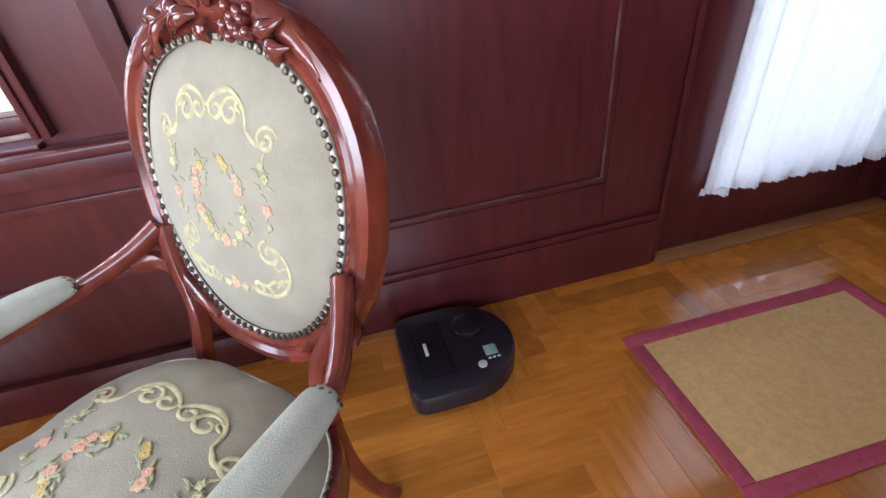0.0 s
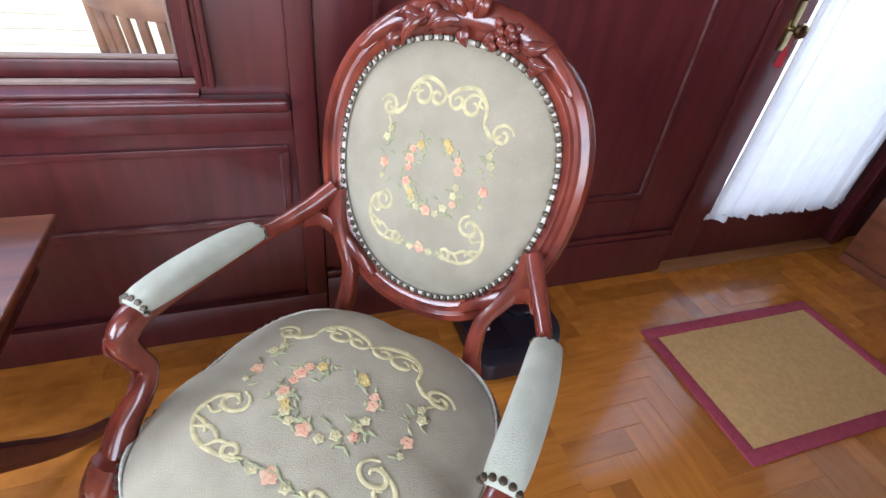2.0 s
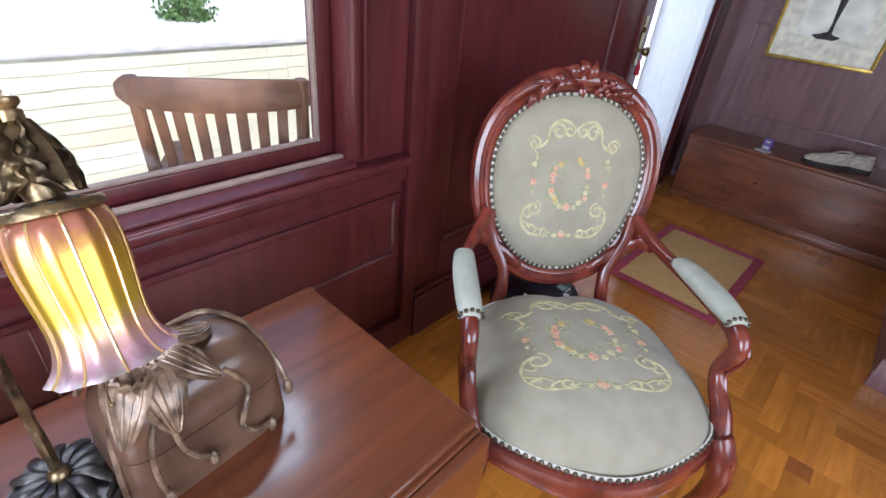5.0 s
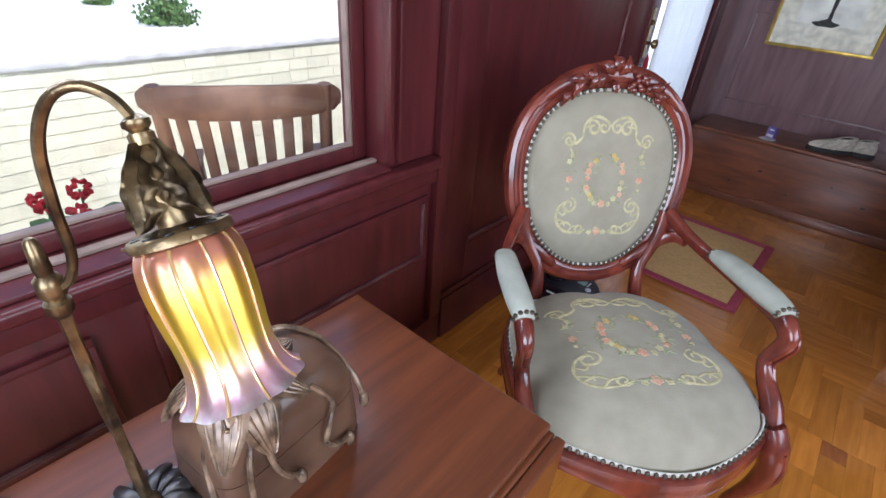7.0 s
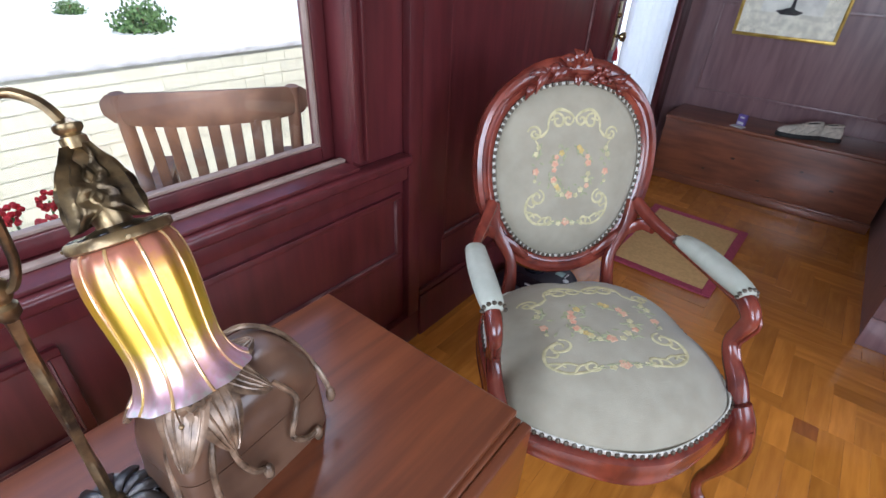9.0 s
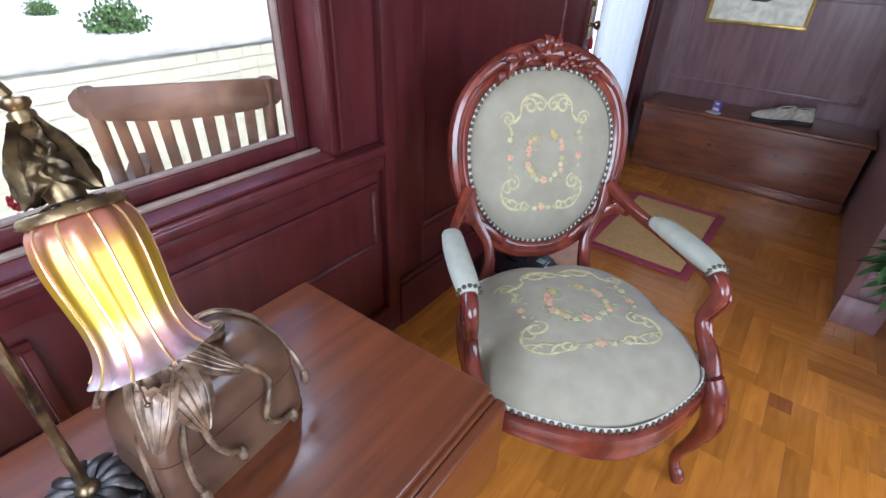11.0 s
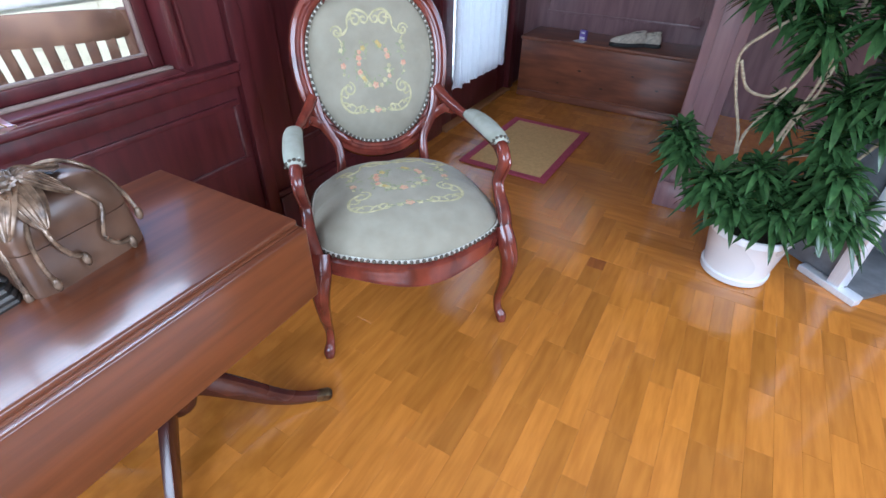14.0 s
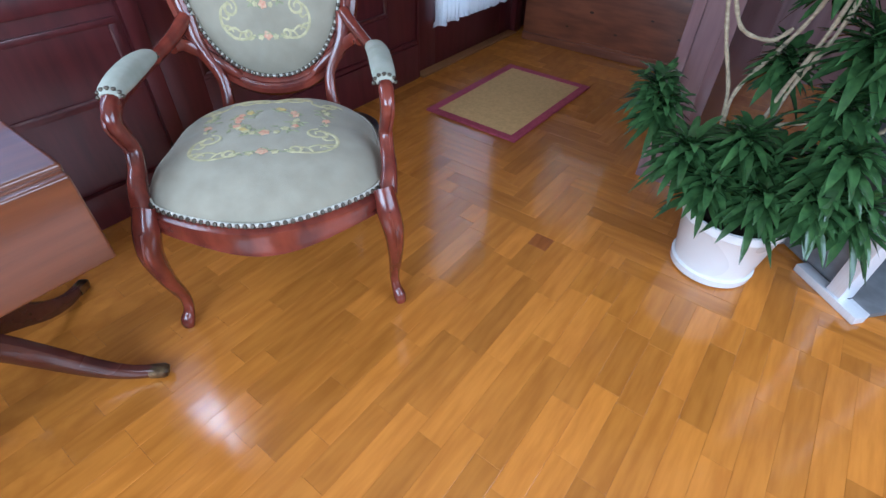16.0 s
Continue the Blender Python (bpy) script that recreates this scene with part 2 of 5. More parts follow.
_r3.color_ramp.elements[0].position, _r3.color_ramp.elements[0].color = 0.40, (0.26, 0.31, 0.22, 1)
_r3.color_ramp.elements[1].position, _r3.color_ramp.elements[1].color = 0.54, (0.62, 0.60, 0.66, 1)
_mp = _n.nodes.new("ShaderNodeMapping")
_mp.inputs["Scale"].default_value = (1, 1, 0.35)
_n.links.new(_tc.outputs["Object"], _mp.inputs[0])
_n.links.new(_mp.outputs[0], _n3.inputs["Vector"])
_n.links.new(_n3.outputs[0], _r3.inputs[0])
_mm = _n.nodes.new("ShaderNodeMix")
_mm.data_type, _mm.blend_type = "RGBA", "MULTIPLY"
_mm.inputs["Factor"].default_value = 0.65
_n.links.new(_rp.outputs[0], _mm.inputs["A"])
_n.links.new(_r3.outputs[0], _mm.inputs["B"])
_n.links.new(_mm.outputs["Result"], bsdf(M_SHADE).inputs["Base Color"])

M_RIB = mat("iridescent_rib", (0.80, 0.46, 0.30), 0.2, 0.5, col2=(0.74, 0.52, 0.16), scale=30, coat=0.4)


# ---- mesh helpers ----
def finish(bm, name, material, smooth=40):
    me = bpy.data.meshes.new(name)
    bmesh.ops.recalc_face_normals(bm, faces=bm.faces[:])
    bm.to_mesh(me)
    bm.free()
    me.materials.append(material)
    if smooth:
        me.shade_smooth()
        me.set_sharp_from_angle(angle=radians(smooth))
    return me


def thing(name, label, category, m=None, group="", kind=""):
    ob = new(name)
    ob.empty_display_size = 0.05
    if m is not None:
        ob.matrix_world = m
    return tagged(ob, label, category, group, kind)


def part(name, bm, material, parent=None, label="", smooth=40):
    ob = new(name, finish(bm, name, material, smooth))
    ob.parent = parent
    return tagged(ob, label)


def single(name, bm, material, label, category="", group="", kind="", m=None, smooth=40):
    ob = new(name, finish(bm, name, material, smooth))
    if m is not None:
        ob.matrix_world = m
    return tagged(ob, label, category, group, kind)


def shared(name, me, parent, m):
    ob = new(name, me)
    ob.parent = parent
    ob.matrix_local = m
    return ob


def box(bm, x0, x1, y0, y1, z0, z1, bevel=0.0, m=None, seg=2):
    b2 = bmesh.new()
    bmesh.ops.create_cube(b2, size=1)
    for v in b2.verts:
        v.co = Vector(((x0 + x1) / 2 + v.co.x * (x1 - x0), (y0 + y1) / 2 + v.co.y * (y1 - y0), (z0 + z1) / 2 + v.co.z * (z1 - z0)))
    if bevel:
        bmesh.ops.bevel(b2, geom=b2.edges[:], offset=bevel, segments=seg, affect="EDGES", profile=0.6)
    if m is not None:
        b2.transform(m)
    me = bpy.data.meshes.new("tmp")
    b2.to_mesh(me)
    b2.free()
    bm.from_mesh(me)
    bpy.data.meshes.remove(me)
    return bm


def cube(*a, **k):
    return box(bmesh.new(), *a, **k)


def smooth_path(pts, n=6):
    """Catmull-Rom through points (tuples of any length)."""
    p = [np.array(q, float) for q in pts]
    out = []
    for i in range(len(p) - 1):
        a, b, c, d = p[max(i - 1, 0)], p[i], p[i + 1], p[min(i + 2, len(p) - 1)]
        for k in range(n):
            t = k / n
            out.append(0.5 * (2 * b + (c - a) * t + (2 * a - 5 * b + 4 * c - d) * t * t + (3 * b - a - 3 * c + d) * t ** 3))
    out.append(p[-1])
    return out


def sweep(bm, pts, n=10, closed=False, up=(0, 0, 1), flute=0.0, flutes=0, twist=0.0, square=2.0):
    """Sweeps a round or squarish section along points (x, y, z, ra, rb)."""
    pts = [np.array(p, float) for p in pts]
    N = len(pts)
    rings = []
    upv = Vector(up)
    for i, p in enumerate(pts):
        a = pts[(i - 1) % N] if closed or i else pts[i]
        b = pts[(i + 1) % N] if closed or i < N - 1 else pts[i]
        d = Vector(b[:3] - a[:3]).normalized()
        side = d.cross(upv)
        if side.length < 1e-4:
            side = d.cross(Vector((0, 1, 0.01)))
        side.normalize()
        top = side.cross(d).normalized()
        ring = []
        for k in range(n):
            th = 2 * math.pi * k / n
            c, s = math.cos(th), math.sin(th)
            e = 2 / square
            cc, ss = math.copysign(abs(c) ** e, c), math.copysign(abs(s) ** e, s)
            f = 1 + (flute * math.cos(flutes * th + twist * i) if flutes else 0)
            ring.append(bm.verts.new(Vector(p[:3]) + side * (cc * p[3] * f) + top * (ss * p[4] * f)))
        rings.append(ring)
    for i in range(N if closed else N - 1):
        r0, r1 = rings[i], rings[(i + 1) % N]
        for k in range(n):
            bm.faces.new((r0[k], r0[(k + 1) % n], r1[(k + 1) % n], r1[k]))
    if not closed:
        bm.faces.new(rings[0][::-1])
        bm.faces.new(rings[-1])
    return bm


def tube(bm, pts, r, n=8, **k):
    return sweep(bm, [(*p[:3], r, r) for p in pts], n, **k)


def lathe(bm, profile, n=32, m=None, lobes=0, lobe=0.0, lobe_from=0.0, cap=True):
    rings = []
    for r, z in profile:
        ring = []
        for k in range(n):
            th = 2 * math.pi * k / n
            f = 1 + lobe * math.cos(lobes * th) if lobes and r > lobe_from else 1
            v = Vector((r * f * math.cos(th), r * f * math.sin(th), z))
            ring.append(bm.verts.new(m @ v if m is not None else v))
        rings.append(ring)
    for a, b in zip(rings, rings[1:]):
        for k in range(n):
            bm.faces.new((a[k], a[(k + 1) % n], b[(k + 1) % n], b[k]))
    if cap:
        bm.faces.new(rings[0][::-1])
        bm.faces.new(rings[-1])
    return bm


def ball(bm, c, r, scale=(1, 1, 1), rot=None, seg=10, rings=6):
    m = Matrix.Translation(c) @ (rot if rot is not None else Matrix()) @ Matrix.Diagonal((r * scale[0], r * scale[1], r * scale[2], 1))
    bmesh.ops.create_uvsphere(bm, u_segments=seg, v_segments=rings, radius=1, matrix=m)
    return bm


def grid(bm, fn, nu, nv, thick=0.0):
    """A sheet fn(u, v) for u, v in 0..1; with thickness it gets a back (along fn's third output, the normal)."""
    g = [[bm.verts.new(fn(i / nu, j / nv)) for j in range(nv + 1)] for i in range(nu + 1)]
    for i in range(nu):
        for j in range(nv):
            bm.faces.new((g[i][j], g[i + 1][j], g[i + 1][j + 1], g[i][j + 1]))
    if thick:
        bmesh.ops.solidify(bm, geom=bm.faces[:], thickness=thick)
    return bm


# ---- structure ----
WALL = -0.03      # room face of the door wall
EAST = 1.49      # wall behind the bench
PART_N, PART_S, PART_W = -1.465, -1.60, -0.085
CEIL, SOUTH, WEST = 2.55, -3.6, -4.0
W_L, W_R, W_B, W_T = -3.3, -1.555, 0.79, 2.05     # window opening
D_L, D_R, D_T = 0.112, 1.20, 2.08                  # door opening


def wall_piece(name, blocks, material, label):
    bm = bmesh.new()
    for b in blocks:
        box(bm, *b)
    return single(name, bm, material, label, "wall", kind="structure", smooth=0)


wall_north = wall_piece("wall_north", [
    (WEST - 0.15, W_L, WALL, 0.15, 0, CEIL), (W_L, W_R, WALL, 0.15, 0, W_B), (W_L, W_R, WALL, 0.15, W_T, CEIL),
    (W_R, D_L, WALL, 0.15, 0, CEIL), (D_L, D_R, WALL, 0.15, D_T, CEIL), (D_R, EAST + 0.15, WALL, 0.15, 0, CEIL)],
    M_WALL, "dark mahogany panelled wall with window and entrance door")
wall_east = wall_piece("wall_east", [(EAST, EAST + 0.15, SOUTH - 0.15, WALL, 0, CEIL)], M_WALLB, "dark brown panelled wall behind the bench")
wall_partition = wall_piece("wall_partition", [(PART_W, EAST, PART_S, PART_N, 0, CEIL)], M_WALLB, "dark brown panelled partition ending beside the plant")
wall_south = wall_piece("wall_south", [(WEST - 0.15, -2.8, SOUTH - 0.15, SOUTH, 0, CEIL), (-0.4, EAST, SOUTH - 0.15, SOUTH, 0, CEIL),
                        (-2.8, -0.4, SOUTH - 0.15, SOUTH, 0, 0.85), (-2.8, -0.4, SOUTH - 0.15, SOUTH, 2.15, CEIL)], M_PLASTER, "plain plaster wall with a wide window")
wall_west = wall_piece("wall_west", [(WEST - 0.15, WEST, SOUTH, -2.8, 0, CEIL), (WEST - 0.15, WEST, -1.0, WALL, 0, CEIL),
                       (WEST - 0.15, WEST, -2.8, -1.0, 0, 0.85), (WEST - 0.15, WEST, -2.8, -1.0, 2.15, CEIL)], M_PLASTER, "plain plaster wall with a window")
single("ceiling", cube(WEST - 0.15, EAST + 0.15, SOUTH - 0.15, 0.15, CEIL, CEIL + 0.1), M_PLASTER, "plain pale plaster ceiling", "ceiling", kind="structure", smooth=0)
floor = single("floor", cube(WEST - 0.15, EAST + 0.15, SOUTH - 0.15, 0.15, -0.12, -0.006), M_SUBFLOOR, "glossy honey oak parquet floor of short strips", "floor", kind="structure", smooth=0)

# panelling of the door wall: flat rails proud of the recessed fields, with a fine moulding round each field


def moulding(name, parent, x0, x1, z0, z1, plane, axis="y", w=0.016, d=0.010, material=None, sides="LRBT"):
    """A raised bead round a panel field, on a wall of constant y (or x)."""
    bm = bmesh.new()
    for side, a in (("B", (x0, x1, z0, z0 + w)), ("T", (x0, x1, z1 - w, z1)), ("L", (x0, x0 + w, z0 + w, z1 - w)), ("R", (x1 - w, x1, z0 + w, z1 - w))):
        if side not in sides:
            continue
        if axis == "y":
            box(bm, a[0], a[1], plane - d, plane, a[2], a[3], 0.003)
        else:
            box(bm, plane - d, plane, a[0], a[1], a[2], a[3], 0.003)
    return part(name, bm, material or M_WALL, parent)


# stiles and rails, 14 mm proud
rails = bmesh.new()
for a in ((-1.29, -1.15, 0.0, CEIL), (-0.111, D_L - 0.005, 0.0, CEIL), (-1.15, -0.111, 0.0, 0.38), (-1.15, -0.111, 1.75, CEIL)):
    box(rails, a[0], a[1], WALL - 0.014, WALL - 0.0005, a[2], a[3], 0.002)
part("panel_frame", rails, M_WALL, wall_north)
moulding("panel_moulding", wall_north, -1.15, -0.111, 0.38, 1.75, WALL - 0.002)
# thin pale bead right and below: a painted highlight on the moulding, partly wear
moulding("worn_highlit_bead", wall_north, -1.134, -0.1275, 0.3965, 1.733, WALL - 0.002, w=0.004, d=0.0115, material=M_BEADHL, sides="RB")
part("baseboard", cube(-1.29, D_L - 0.01, WALL - 0.034, WALL - 0.0145, 0.0, 0.195, 0.006), M_WALL, wall_north)
part("baseboard_cap", cube(-1.29, D_L - 0.012, WALL - 0.028, WALL - 0.0145, 0.1955, 0.22, 0.005), M_WALL, wall_north)
part("baseboard", cube(WEST, -1.295, WALL - 0.028, WALL - 0.0005, 0.0, 0.13, 0.006), M_WALL, wall_north)
# corner post beside the window, and panels under the sill
part("corner_post", cube(-1.355, -1.295, WALL - 0.03, WALL - 0.0005, 0.131, CEIL, 0.006), M_WALL, wall_north)
for x0, x1 in ((-2.22, -1.372), (-3.15, -2.32)):
    moulding("panel_moulding", wall_north, x0, x1, 0.408, 0.655, WALL - 0.0005, w=0.02, d=0.012)
    # same painted highlight and wear, right and bottom only
    moulding("worn_highlit_bead", wall_north, x0 + 0.0205, x1 - 0.0205, 0.4285, 0.634, WALL - 0.0005, w=0.0035, d=0.0115, material=M_BEADHL, sides="RB")
# window casing, stool and sash
casing = bmesh.new()
for k, (a, b, d) in enumerate(((W_R + 0.022, W_R + 0.036, 0.034), (W_R + 0.010, W_R + 0.0215, 0.022), (W_R - 0.006, W_R + 0.0095, 0.028))):
    box(casing, a, b, WALL - d, WALL - 0.0008, 0.812, W_T + 0.09, 0.004)
box(casing, W_L, W_R - 0.0005, WALL - 0.028, WALL - 0.0008, W_T, W_T + 0.09, 0.004)
part("window_casing", casing, M_WALL, wall_north)
part("sill_moulding", cube(W_L - 0.1, -1.36, WALL - 0.052, WALL - 0.001, 0.758, 0.79, 0.010, seg=3), M_WALL, wall_north)
part("sill_apron", cube(W_L - 0.1, -1.3555, WALL - 0.026, WALL - 0.001, 0.70, 0.757, 0.008), M_WALL, wall_north)
window_1 = thing("window_1", "large fixed window in a dark mahogany frame", "window", kind="structure")
part("window_sill", cube(W_L, W_R - 0.002, WALL - 0.03, 0.145, 0.7905, 0.802, 0.004), M_WALL, window_1)
fr = bmesh.new()
box(fr, W_R - 0.045, W_R - 0.002, 0.045, 0.095, 0.803, W_T - 0.002, 0.005)
box(fr, W_L + 0.002, W_L + 0.06, 0.045, 0.095, 0.803, W_T - 0.002, 0.005)
box(fr, W_L + 0.06, W_R - 0.0455, 0.045, 0.095, 0.803, 0.844, 0.005)
box(fr, W_L + 0.06, W_R - 0.0455, 0.045, 0.095, W_T - 0.06, W_T - 0.002, 0.005)
part("window_frame", fr, M_WALL, window_1)
bead = bmesh.new()
box(bead, W_R - 0.053, W_R - 0.0455, 0.05, 0.07, 0.8445, W_T - 0.061, 0.002)
box(bead, W_L + 0.061, W_R - 0.0535, 0.05, 0.07, 0.8445, 0.852, 0.002)
part("glazing_bead", bead, M_BEAD, window_1)
part("sill_strip", cube(W_L, W_R - 0.004, -0.004, 0.020, 0.8025, 0.811, 0.003), M_BEAD, window_1, "pale worn strip along the sill")
pane = part("pane", cube(W_L + 0.055, W_R - 0.043, 0.072, 0.077, 0.842, W_T - 0.055), M_GLASS, window_1, smooth=0)
pane.visible_shadow = False

# entrance door with a curtained light
door_1 = thing("door_1", "dark mahogany entrance door with a curtained glass light", "door", kind="structure")
G_L, G_R, G_B, G_T = 0.315, 1.045, 0.28, 1.93
db = bmesh.new()
DY0, DY1 = WALL + 0.012, WALL + 0.056
box(db, D_L + 0.003, G_L, DY0, DY1, 0.012, D_T - 0.004, 0.002)
box(db, G_R, D_R - 0.003, DY0, DY1, 0.012, D_T - 0.004, 0.002)
box(db, G_L, G_R, DY0, DY1, 0.012, G_B, 0.002)
box(db, G_L, G_R, DY0, DY1, G_T, D_T - 0.004, 0.002)
part("door_leaf", db, M_WALL, door_1)
dp = part("pane", cube(G_L - 0.004, G_R + 0.004, DY0 + 0.02, DY0 + 0.025, G_B - 0.004, G_T + 0.004), M_GLASS, door_1, smooth=0)
dp.visible_shadow = False
kn = bmesh.new()
lathe(kn, [(0.021, 0), (0.021, 0.004), (0.009, 0.006), (0.008, 0.026), (0.020, 0.032), (0.025, 0.042), (0.022, 0.052), (0.010, 0.057)], 20, pose(0.245, DY0, 0.985, 90))
part("door_knob", kn, M_KNOB, door_1, "polished brass door knob")
bk = cube(0.225, 0.265, DY0 - 0.004, DY0 - 0.0005, 0.915, 1.145, 0.002)
lathe(bk, [(0.013, 0), (0.013, 0.010), (0.005, 0.014)], 14, pose(0.245, DY0 - 0.004, 1.08, 90))
part("knob_plate", bk, M_KNOB, door_1, "brass lock plate with thumb turn")
cas = bmesh.new()
box(cas, D_L - 0.004, D_L + 0.012, WALL - 0.026, WALL - 0.0145, 0.0, D_T + 0.05, 0.003)
box(cas, D_R - 0.01, D_R + 0.085, WALL - 0.03, WALL - 0.0005, 0.0, D_T + 0.05, 0.004)
box(cas, D_L + 0.0125, D_R - 0.0105, WALL - 0.03, WALL - 0.0005, D_T, D_T + 0.09, 0.004)
part("door_casing", cas, M_WALL, door_1)
part("threshold", cube(D_L + 0.01, D_R - 0.012, WALL - 0.055, 0.06, 0.0, 0.011, 0.004), M_THRESH, door_1, "worn oak threshold strip")

# panel mouldings on the brown walls
for y0, y1 in ((-1.42, -0.12),):
    moulding("panel_moulding", wall_east, y0 + 0.09, y1 - 0.09, 0.55, 1.12, EAST - 0.0005, "x", 0.02, 0.012, M_WALLB)
    moulding("panel_moulding", wall_east, y0 + 0.09, y1 - 0.09, 1.20, 2.2, EAST - 0.0005, "x", 0.02, 0.012, M_WALLB)
pf = bmesh.new()
box(pf, PART_W - 0.016, PART_W - 0.0005, PART_S - 0.012, PART_S + 0.03, 0, CEIL, 0.004)
box(pf, PART_W - 0.016, PART_W - 0.0005, PART_N - 0.03, PART_N + 0.012, 0, CEIL, 0.004)
part("corner_bead", pf, M_WALLB, wall_partition)
part("baseboard", cube(PART_W - 0.026, PART_W - 0.0165, PART_S - 0.014, PART_N + 0.014, 0, 0.14, 0.004), M_WALLB, wall_partition)


# ---- armchair ----
def sgnpow(c, e):
    return math.copysign(abs(c) ** e, c)


BK_Y, BK_Z, BK_TILT = 0.402, 0.775, radians(14)
PAD_A, PAD_B = 0.246, 0.268


def egg(th, a, b):
    """The outline of the back: an oval a little wider above than below."""
    c, s = math.cos(th), math.sin(th)
    return a * sgnpow(c, 0.88) * (1 + 0.10 * s), b * sgnpow(s, 0.92)


def back_pt(u, v, d=0.0):
    """A point of the back's plane, d in front of it."""
    return Vector((u, BK_Y + v * math.sin(BK_TILT) - d * math.cos(BK_TILT), BK_Z + v * math.cos(BK_TILT) + d * math.sin(BK_TILT)))


def back_dome(u, v):
    r = math.hypot(u / (PAD_A * (1 + 0.10 * v / PAD_B)), v / PAD_B)
    return 0.020 + 0.042 * (1 - min(1, r) ** 3.2)


SEAT_EDGE = 0.415


def seat_outline(th):
    """The seat's plan: broad and serpentine in front, narrow and round behind."""
    c, s = math.cos(th), math.sin(th)
    x, y = (sgnpow(c, 0.40), sgnpow(s, 0.48)) if s < 0 else (sgnpow(c, 0.55), sgnpow(s, 0.70))
    hw = 0.334 - 0.030 * (y + 1) / 2 * (1 if y > -1 else 0)
    fx = x * hw
    fy = y * 0.315 - 0.05
    if y < 0:
        fy -= 0.054 * (-y) * math.cos(min(1, abs(x)) * math.pi) * 0.8
    return fx, fy


def seat_angles(n):
    """Parameters of n points evenly spaced along the seat's outline."""
    ths = []
    for q in range(4):
        base = q * math.pi / 2
        for i in range(60):
            t = (i / 60) ** 2.6
            ths += [base + math.asin(t), base + math.pi / 2 - math.asin(t)]
    ths = sorted(set(ths)) + [2 * math.pi]
    pts = np.array([seat_outline(t) for t in ths])
    run = np.concatenate([[0], np.cumsum(np.linalg.norm(np.diff(pts, axis=0), axis=1))])
    return [float(t) for t in np.interp(np.linspace(0, run[-1], n, endpoint=False), run, ths)]


def seat_top(u, v):
    """Height of the seat cushion above u, v."""
    th = math.atan2((v + 0.05) / 0.315, u / 0.31)
    ox, oy = seat_outline(th)
    r = min(1.0, math.hypot(u, v + 0.05) / max(1e-3, math.hypot(ox, oy + 0.05)))
    return SEAT_EDGE + 0.040 * (1 - r ** 10) + 0.075 * (1 - r ** 2.4)


